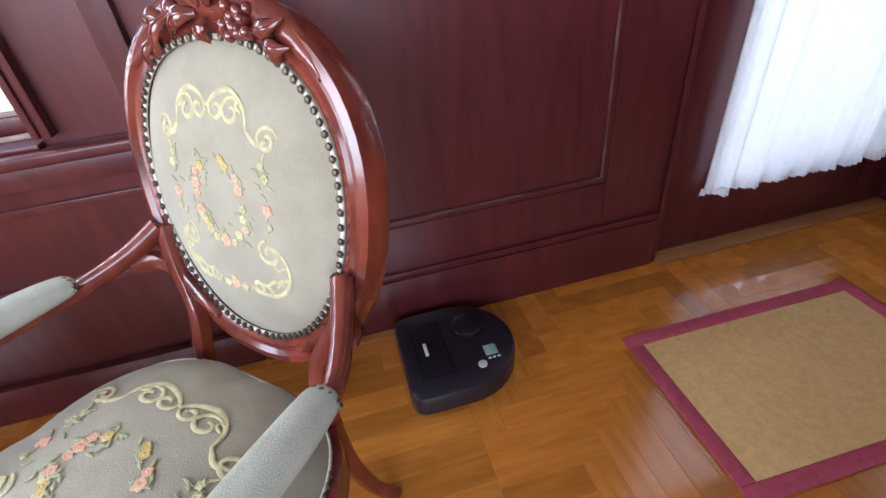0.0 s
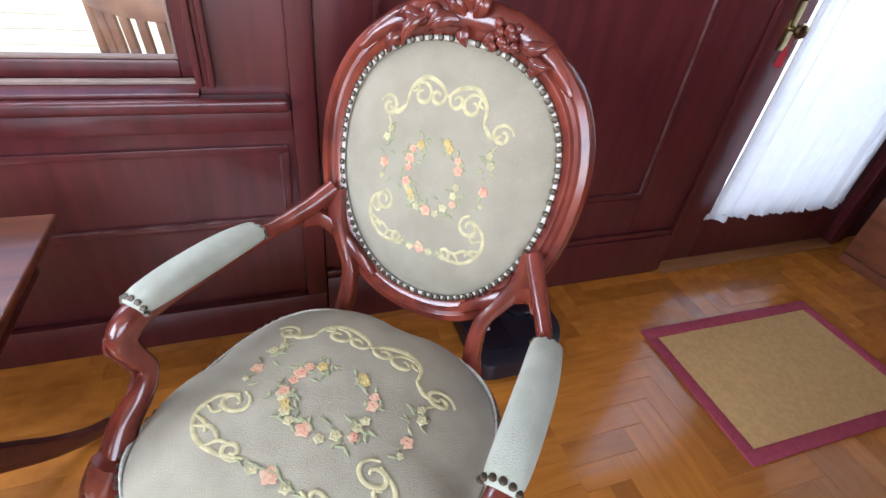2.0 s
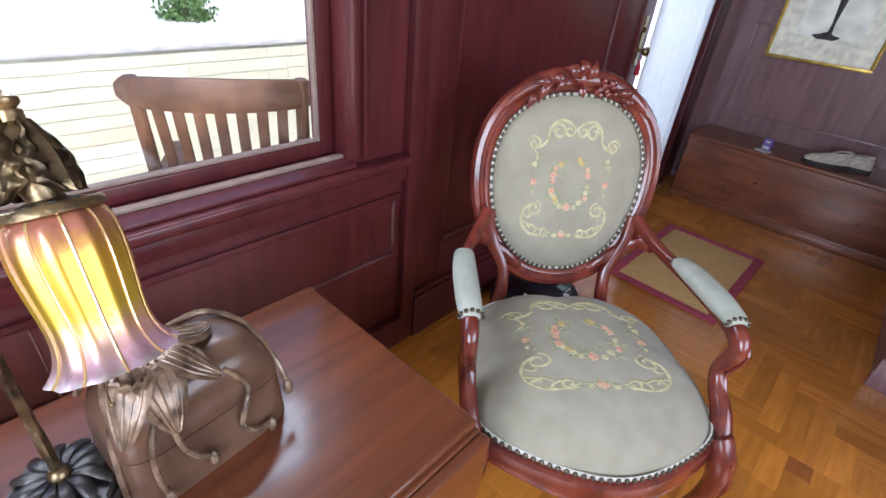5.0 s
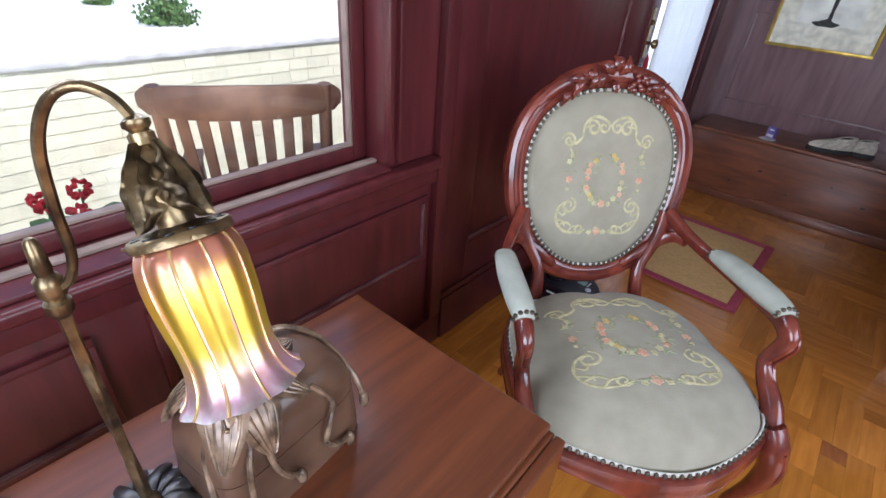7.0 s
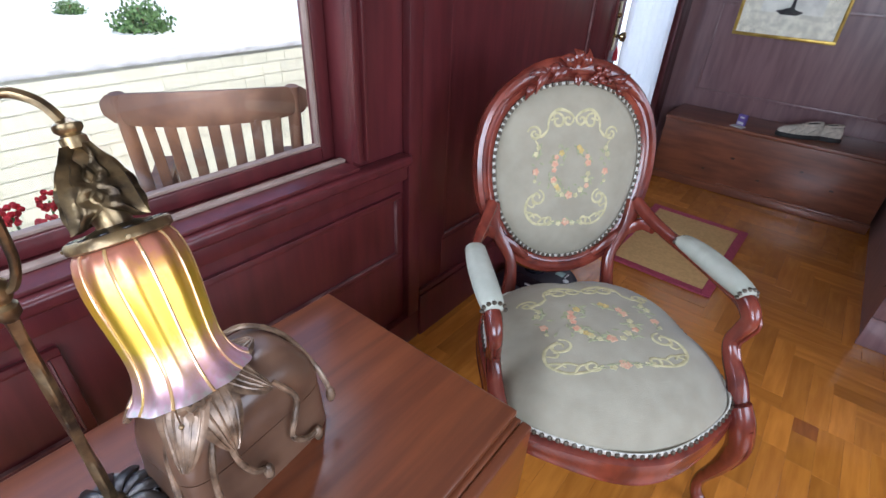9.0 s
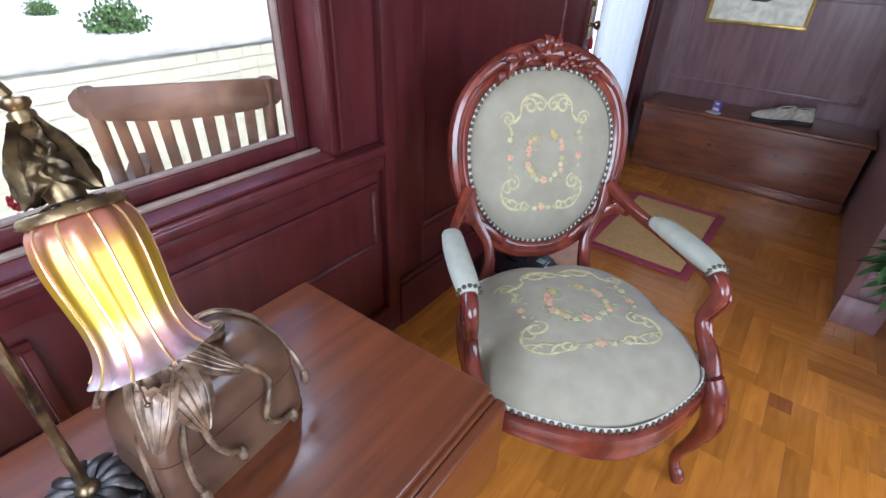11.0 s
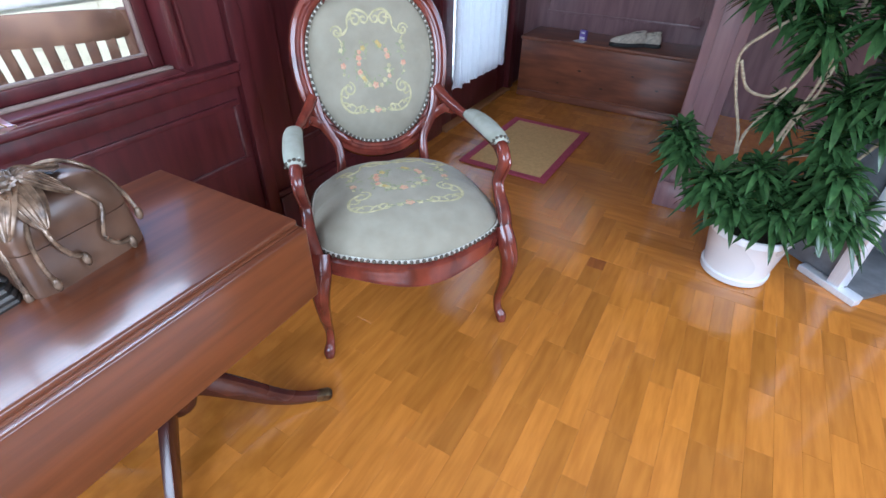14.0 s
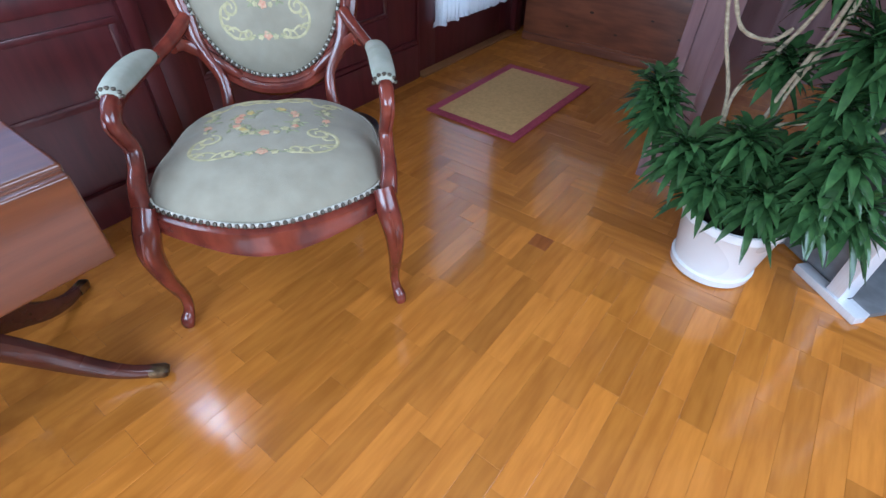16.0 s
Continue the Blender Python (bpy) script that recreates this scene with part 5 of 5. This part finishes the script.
# ---- potted dracaena ----
plant = thing("potted_plant", "tall dracaena with dark glossy leaves in white pot", "plant", pose(-0.50, -1.86, 0))
plant.scale = (0.99, 0.99, 0.97)
pb = bmesh.new()
lathe(pb, [(0.122, 0.0), (0.130, 0.006), (0.133, 0.032), (0.124, 0.036), (0.128, 0.06), (0.150, 0.205), (0.156, 0.212), (0.156, 0.24), (0.148, 0.242), (0.140, 0.23), (0.138, 0.195)], 48)
part("pot", pb, M_POT, plant, "white glazed round pot")
sb = bmesh.new()
lathe(sb, [(0.1365, 0.19), (0.134, 0.205), (0.06, 0.212)], 30)
part("soil", sb, M_SOIL, plant)
rng = random.Random(11)


def leaf_blade(bm, base, d, ln, w, droop):
    d = Vector(d).normalized()
    side = d.cross(Vector((0, 0, 1)))
    side = side.normalized() if side.length > 0.05 else Vector((rng.uniform(-1, 1), rng.uniform(-1, 1), 0)).normalized()
    pts = []
    n = 5
    for i in range(n + 1):
        t = i / n
        p = Vector(base) + d * (ln * t) + Vector((0, 0, -droop * ln * t * t))
        wd = w * (0.55 + 1.2 * t) * (1 - t) ** 0.75 + 0.0008 if t < 1 else 0.0006
        wd = min(wd, w)
        fold_ = Vector((0, 0, 0.35 * wd))
        pts.append((bm.verts.new(p - side * wd + fold_), bm.verts.new(p), bm.verts.new(p + side * wd + fold_)))
    for a, b in zip(pts, pts[1:]):
        bm.faces.new((a[0], a[1], b[1], b[0]))
        bm.faces.new((a[1], a[2], b[2], b[1]))


def clump(c, r, n, up=0.55, length=0.15):
    bm = bmesh.new()
    for i in range(n):
        a = i * 2.39996 + rng.uniform(-0.2, 0.2)
        e = up * (1 - 1.9 * (i / n)) + 0.25 + rng.uniform(-0.15, 0.15)
        d = (math.cos(a) * math.cos(e), math.sin(a) * math.cos(e), math.sin(e))
        z = r * (0.5 - i / n)
        leaf_blade(bm, (c[0], c[1], c[2] + z), d, length * rng.uniform(0.75, 1.15), 0.0190 * rng.uniform(0.75, 1.2), rng.uniform(0.15, 0.7))
    return part("leaf_rosette", bm, M_LEAF, plant, "", 60)


CLUMPS = [(0.06, 0.33, 0.46, 0.14), (-0.06, 0.20, 0.40, 0.15), (-0.02, 0.06, 0.46, 0.16), (0.04, -0.12, 0.60, 0.17), (0.08, -0.24, 0.70, 0.16), (0.0, -0.30, 0.98, 0.16), (0.16, 0.02, 0.88, 0.13), (0.09, 0.37, 0.51, 0.13), (0.02, 0.16, 0.37, 0.16), (-0.08, 0.10, 0.33, 0.15), (0.02, -0.02, 0.40, 0.17), (-0.09, -0.04, 0.34, 0.15), (-0.04, -0.17, 0.50, 0.18), (-0.03, -0.26, 0.36, 0.17), (0.10, -0.14, 0.38, 0.15), (0.13, 0.10, 0.36, 0.14), (-0.10, -0.16, 0.38, 0.13),
          (0.06, -0.10, 0.76, 0.18), (0.02, -0.20, 0.84, 0.17), (0.12, 0.06, 0.66, 0.12), (0.10, -0.30, 0.92, 0.18), (0.18, -0.42, 0.88, 0.17), (0.06, 0.04, 0.98, 0.17), (0.14, 0.12, 1.02, 0.16), (0.02, -0.10, 1.02, 0.17), (0.08, -0.22, 1.08, 0.18), (0.20, -0.36, 1.06, 0.17), (0.16, -0.04, 1.14, 0.17), (0.04, 0.16, 1.12, 0.15), (0.12, 0.24, 1.08, 0.15), (0.14, -0.18, 1.24, 0.17), (0.06, 0.02, 1.26, 0.16)]
for x, y, z, ln in CLUMPS:
    clump((x, y, z), 0.075, 84, 0.65, ln * 0.82)
CANES = [[(0.05, 0.06, 0.20), (0.08, 0.14, 0.42), (0.09, 0.17, 0.56), (0.07, 0.23, 0.72), (0.06, 0.26, 0.86), (0.07, 0.20, 0.94), (0.08, 0.13, 1.00)],
         [(0.08, 0.14, 0.42), (0.09, 0.15, 0.56), (0.10, 0.09, 0.70), (0.09, 0.05, 0.80), (0.06, 0.02, 0.95)],
         [(0.04, 0.02, 0.20), (0.06, 0.05, 0.42), (0.06, 0.04, 0.58), (0.06, 0.0, 0.78), (0.05, -0.02, 1.0)],
         [(0.06, 0.0, 0.20), (0.07, 0.03, 0.45), (0.07, 0.02, 0.62), (0.06, -0.02, 0.80), (0.10, -0.03, 1.10)],
         [(0.06, 0.25, 0.84), (0.08, 0.20, 0.74), (0.09, 0.12, 0.72), (0.09, 0.08, 0.76)],
         [(0.05, 0.03, 0.50), (0.03, -0.03, 0.54), (0.02, -0.12, 0.57)],
         [(0.03, -0.03, 0.20), (0.04, -0.12, 0.40), (0.05, -0.24, 0.62), (0.08, -0.29, 0.80)],
         [(0.02, 0.06, 0.20), (0.04, 0.22, 0.36), (0.09, 0.36, 0.49)]]
for c in CANES:
    bm = bmesh.new()
    pp = smooth_path(c, 7)
    sweep(bm, [(*p, 0.0058 * (1 + 0.16 * math.sin(i * 2.1)), 0.0058 * (1 + 0.16 * math.cos(i * 1.7))) for i, p in enumerate(pp)], 9, up=(0.3, 1, 0))
    part("cane", bm, M_STEM, plant, "pale knobbly cane")

# ---- media rack: grey panels, silver uprights, open shelves at its side ----
rack = thing("media_rack", "grey media rack with silver aluminium uprights beside the plant", "rack", pose(-0.345, -2.135, 0, 0, 0, -132))
RW, RD, RH = 0.215, 0.42, 1.25
# local x runs along the front's foot, local y to the rear
part("front_panel", cube(-0.14, 0.097, 0.012, 0.028, 0.031, RH, 0.002), M_GREYP, rack, "dark grey front panel")
part("side_panel", cube(-0.1595, -0.1405, 0.012, RD, 0.004, RH, 0.002), M_GREYP, rack)
part("foot_rail", cube(-0.02, RW + 0.012, -0.032, 0.0115, 0.0, 0.028, 0.003), M_SILVER, rack, "silver foot rail")
for z in (0.004, 0.36, 0.72, RH - 0.03):
    part("shelf", cube(-0.14, RW, 0.029, RD - 0.013, z, z + 0.020, 0.002), M_GREYP, rack)
    part("shelf_edge", cube(0.151, RW + 0.004, 0.006, 0.0285, z, z + 0.022, 0.002), M_SILVER, rack)
part("back_panel", cube(-0.14, RW, RD - 0.012, RD - 0.001, 0.004, RH - 0.02), M_GREYP, rack)
part("upright", cube(0.098, 0.150, -0.024, 0.0285, 0.0285, RH, 0.003), M_SILVER, rack, "silver aluminium upright")
part("upright", cube(RW + 0.001, RW + 0.022, RD - 0.05, RD, 0.0, RH, 0.003), M_SILVER, rack, "silver aluminium upright")

# ---- outside: porch, chair, flowers, garden ----
single("ground", cube(-60, 60, 0.16, 90, -0.9, -0.62), M_LAWN, "bright lawn beyond the porch", "ground", kind="structure", smooth=0)
single("porch_floor", cube(-6, 3, 0.152, 1.798, -0.25, -0.20), M_PORCHF, "pale painted porch floor boards", "floor", kind="structure", smooth=0)
porch_wall = single("porch_wall", cube(-6.5, 2.5, 1.80, 1.92, -0.62, 0.76), M_SHINGLEJ, "low porch wall clad in cream shingles", "wall", kind="structure", smooth=0)
part("wall_cap", cube(-6.5, 2.5, 1.785, 1.98, 0.7605, 0.79, 0.004), M_WHITEP, porch_wall)
shingle_meshes = []
rs = random.Random(8)
for w in (0.13, 0.165, 0.20):
    b = bmesh.new()
    box(b, 0.002, w - 0.002, -0.005, 0.0, 0.0, 0.075)
    for v in b.verts:
        if v.co.z > 0.06:
            v.co.y *= 0.35
    shingle_meshes.append((w, finish(b, "shingle", M_SHINGLE, 0)))
count = 0
far = bmesh.new()
for row in range(12):
    z = 0.688 - 0.072 * row
    x = -3.6 + rs.uniform(0, 0.1)
    while x < 0.4:
        w, me = rs.choice(shingle_meshes)
        if count < 290 and -2.9 < x < 0.3:
            shared("shingle", me, porch_wall, Matrix.Translation((x, 1.7995, z + rs.uniform(-0.003, 0.003))))
            count += 1
        else:
            box(far, x + 0.002, x + w - 0.002, 1.791, 1.7995, z, z + 0.072)
        x += w
tagged(part("shingles", far, M_SHINGLEJ, porch_wall, smooth=0), kind="stuff")


def porch_chair(m):
    pc = thing("porch_chair", "weathered slatted wooden porch chair seen through the window", "chair", m)
    tr_ = bmesh.new()
    sweep(tr_, [(x, 0.02 + 0.10 * (x / 0.26) ** 2 * -1 + 0.10, 0.93 + 0.012 * math.cos(x * 6), 0.016, h) for x, h in ((-0.29, 0.022), (-0.27, 0.036), (-0.2, 0.042), (-0.1, 0.044), (0, 0.045), (0.1, 0.044), (0.2, 0.042), (0.27, 0.036), (0.29, 0.022))], 10, square=3)
    part("top_rail", tr_, M_PORCHC, pc)
    for i in range(7):
        x = -0.18 + 0.06 * i
        y = 0.12 - 0.10 * (x / 0.26) ** 2
        b = bmesh.new()
        sweep(b, [(x, y, 0.90, 0.017, 0.007), (x * 0.96, y - 0.03, 0.70, 0.017, 0.007), (x * 0.9, y - 0.07, 0.45, 0.017, 0.007)], 8, up=(0, 1, 0), square=4)
        part("back_slat", b, M_PORCHC, pc)
    for s in (-1, 1):
        b = bmesh.new()
        sweep(b, [(s * 0.245, 0.03, 0.97, 0.021, 0.021), (s * 0.24, 0.01, 0.7, 0.022, 0.022), (s * 0.235, -0.03, 0.43, 0.023, 0.023), (s * 0.24, 0.03, 0.0, 0.02, 0.02)], 10, up=(0, 1, 0))
        part("back_post", b, M_PORCHC, pc)
        part("front_leg", cube(s * 0.24 - 0.02, s * 0.24 + 0.02, -0.46, -0.42, 0, 0.62, 0.005), M_PORCHC, pc)
        part("arm", cube(s * 0.25 - 0.035, s * 0.25 + 0.035, -0.48, 0.02, 0.621, 0.645, 0.006), M_PORCHC, pc)
    part("seat", cube(-0.24, 0.24, -0.46, 0.02, 0.39, 0.42, 0.008), M_PORCHC, pc)
    return pc


pc_ob = porch_chair(pose(-1.665, 0.50, -0.20, 0, 0, 150))
pc_ob.scale = (1.0, 1, 1.17)


def geranium(m, seed, n):
    g = thing("geranium", "red geranium in bloom standing on the porch", "plant", m, "porch geraniums")
    r = random.Random(seed)
    b = bmesh.new()
    lathe(b, [(0.07, 0.0), (0.10, 0.17), (0.105, 0.18), (0.095, 0.18), (0.09, 0.16)], 20)
    part("pot", b, M_PORCHC, g)
    b = bmesh.new()
    for k in range(n):
        a, rr, z = r.uniform(0, 6.28), 0.16 * math.sqrt(r.random()), r.uniform(0.20, 0.38)
        q = Euler((r.uniform(-0.7, 0.7), r.uniform(-0.7, 0.7), a)).to_matrix().to_4x4()
        c = Vector((rr * math.cos(a), rr * math.sin(a), z))
        vs = [b.verts.new(Matrix.Translation(c) @ q @ Vector((0.028 * math.cos(t) * (1 + 0.12 * math.cos(5 * t)), 0.028 * math.sin(t) * (1 + 0.12 * math.cos(5 * t)), 0.006 * math.cos(2 * t)))) for t in [i * 0.524 for i in range(12)]]
        b.faces.new(vs)
    part("leaves", b, M_GLEAF, g, smooth=0)
    for k in range(3):
        b = bmesh.new()
        c = Vector((r.uniform(-0.1, 0.1), r.uniform(-0.1, 0.1), 0.44 + 0.04 * k))
        for i in range(26):
            d = Vector((r.gauss(0, 1), r.gauss(0, 1), r.gauss(0, 1))).normalized() * 0.032
            ball(b, c + d, 0.012, (1, 1, 0.5), Euler((r.random() * 3, r.random() * 3, 0)).to_matrix().to_4x4(), 6, 4)
        part("bloom", b, M_GERA, g, "red flower head", 0)
        st = bmesh.new()
        tube(st, [(c.x * 0.4, c.y * 0.4, 0.18), (c.x * 0.8, c.y * 0.8, 0.32), tuple(c)], 0.004, 6, up=(0, 1, 0.1))
        part("stem", st, M_GLEAF, g)
    return g


def plant_stand(m):
    ps = thing("plant_stand", "low wooden plant stand on the porch", "stand", m, "plant stands")
    part("top", cube(-0.15, 0.15, -0.15, 0.15, 0.22, 0.245, 0.004), M_PORCHC, ps)
    for x in (-0.12, 0.12):
        for y in (-0.12, 0.12):
            part("leg", cube(x - 0.015, x + 0.015, y - 0.015, y + 0.015, 0, 0.2195, 0.003), M_PORCHC, ps)


for gx, gy, seed in ((-2.13, 0.92, 4), (-2.44, 0.84, 9)):
    plant_stand(pose(gx, gy, -0.20))
    geranium(pose(gx, gy, 0.045), seed, 140)


def bush(m, s, seed):
    b = bmesh.new()
    r = random.Random(seed)
    for k in range(900):
        d = Vector((r.gauss(0, 1), r.gauss(0, 1), abs(r.gauss(0, 1)))).normalized() * s * r.uniform(0.55, 1.0) * (1 + 0.25 * math.sin(5 * k))
        q = Euler((r.random() * 6, r.random() * 6, r.random() * 6)).to_matrix()
        vs = [b.verts.new(d + q @ Vector((x * s * 0.09, y * s * 0.09, 0))) for x, y in ((-1, 0), (0, -0.7), (1, 0), (0, 0.7))]
        b.faces.new(vs)
    ob = thing("bush", "rounded green garden bush beyond the porch", "bush", m, "garden bushes")
    part("crown", b, M_BUSH, ob, smooth=0)
    t = bmesh.new()
    tube(t, [(0, 0, -0.1), (0.02, 0, s * 0.3), (0, 0.02, s * 0.8)], s * 0.07, 8, up=(0, 1, 0))
    part("trunk", t, M_PORCHC, ob)


bush(pose(2.7, 12.1, -0.62), 0.62, 2)
bush(pose(2.44, 15.9, -0.62), 0.36, 6)

# ---- parquet: strips laid along the room, with a herringbone field by the door ----
PLW, PLL = 0.072, 0.36


def plank_mesh(lx, ly):
    b = bmesh.new()
    g = 0.0002
    x, y = lx / 2 - g, ly / 2 - g
    e = 0.0008
    bot = [b.verts.new(p) for p in ((-x, -y, -0.006), (x, -y, -0.006), (x, y, -0.006), (-x, y, -0.006))]
    mid = [b.verts.new(p) for p in ((-x, -y, -e * 0.5), (x, -y, -e * 0.5), (x, y, -e * 0.5), (-x, y, -e * 0.5))]
    top = [b.verts.new(p) for p in ((-x + e, -y + e, 0), (x - e, -y + e, 0), (x - e, y - e, 0), (-x + e, y - e, 0))]
    for lo_, hi_ in ((bot, mid), (mid, top)):
        for i in range(4):
            b.faces.new((lo_[i], lo_[(i + 1) % 4], hi_[(i + 1) % 4], hi_[i]))
    b.faces.new(top)
    return finish(b, "plank", M_PLANK, 0)


PLANKS = {L: plank_mesh(L, PLW) for L in (PLL, PLW, 0.30, 0.24)}
PLANKS["dark"] = plank_mesh(PLW, PLW)
PLANKS["dark"].materials[0] = M_PLANKD
SPLIT = -0.725                              # strips run along the room west of this line, herringbone lies east of it
DARK = [(-0.80, -1.382), (-0.62, -1.31)]    # small dark inlaid blocks
placed = []
rp2 = random.Random(21)
yy = WALL - 0.02
while yy > SOUTH:
    x = WEST + rp2.uniform(-0.12, 0)
    while x < SPLIT - 0.01:
        L = min(rp2.choice((PLL, PLL, 0.30, 0.24)), round(SPLIT - x, 3))
        if SPLIT - x - L < 0.06:
            L = round(SPLIT - x, 3)
        block = [tx for tx, ty in DARK if abs(yy - ty) < PLW / 2 and x <= tx < x + L]
        if block and block[0] - x > 0.02:
            L = round(block[0] - x, 3)
            PLANKS.setdefault(L, plank_mesh(L, PLW))
            placed.append((x + L / 2, yy, L, 0))
            x += L
            L = "dark"
        elif block:
            L = "dark"
        if L not in PLANKS:
            PLANKS[L] = plank_mesh(L, PLW)
        ln = PLW if L == "dark" else L
        placed.append((x + ln / 2, yy, L, 0))
        x += ln
    yy -= PLW
n = 5
for k in range(-90, 90):
    for j in range(-9, 10):
        hx, hy = (k + 2 * n * j) * PLW, k * PLW
        for cx, cy, turn in ((hx + PLL / 2, hy, 0), (hx + PLW / 2, hy + PLW / 2 + PLL / 2, 90)):
            X, Y, L = SPLIT + cx, -1.30 + cy, PLL
            half = (PLL if turn == 0 else PLW) / 2
            x0, x1 = max(X - half, SPLIT), min(X + half, EAST + 0.13)
            y0, y1 = max(Y - (PLL / 2 if turn else PLW / 2), SOUTH - 0.12), min(Y + (PLL / 2 if turn else PLW / 2), 0.12)
            if x1 - x0 < 0.02 or y1 - y0 < 0.02 or y0 > 0.05:
                continue
            if turn and (x0 > X - half + 0.001 or x1 < X + half - 0.001):
                continue
            if turn:
                L, Y = round(y1 - y0, 3), (y0 + y1) / 2
            else:
                L, X = round(x1 - x0, 3), (x0 + x1) / 2
            if L not in PLANKS:
                PLANKS[L] = plank_mesh(L, PLW)
            placed.append((X, Y, L, turn))


def near(p):
    """Strips in the stretch of floor that is passed most closely."""
    return abs(p[0] + 1.0) * 0.9 + abs(p[1] + 1.5)


placed.sort(key=near)
restv, restf = [], []
for i, (X, Y, L, turn) in enumerate(placed):
    dz = -0.0006 * ((i * 7919) % 13) / 13 - (0.0008 if turn else 0)
    if i < 300:
        shared("plank", PLANKS[L], floor, pose(X, Y, dz, 0, 0, turn))
    else:
        L = PLW if L == "dark" else L
        lx, ly = (L / 2 - 0.0003, PLW / 2 - 0.0003) if turn == 0 else (PLW / 2 - 0.0003, L / 2 - 0.0003)
        o = len(restv)
        restv += [(X - lx, Y - ly, dz), (X + lx, Y - ly, dz), (X + lx, Y + ly, dz), (X - lx, Y + ly, dz),
                  (X - lx, Y - ly, -0.006), (X + lx, Y - ly, -0.006), (X + lx, Y + ly, -0.006), (X - lx, Y + ly, -0.006)]
        restf += [(o, o + 1, o + 2, o + 3), (o, o + 4, o + 5, o + 1), (o + 1, o + 5, o + 6, o + 2), (o + 2, o + 6, o + 7, o + 3), (o + 3, o + 7, o + 4, o)]
me = bpy.data.meshes.new("planks")
me.from_pydata(restv, [], restf)
me.materials.append(M_PLANKJ)
rest = new("planks", me)
rest.parent = floor
tagged(rest, "", kind="stuff")
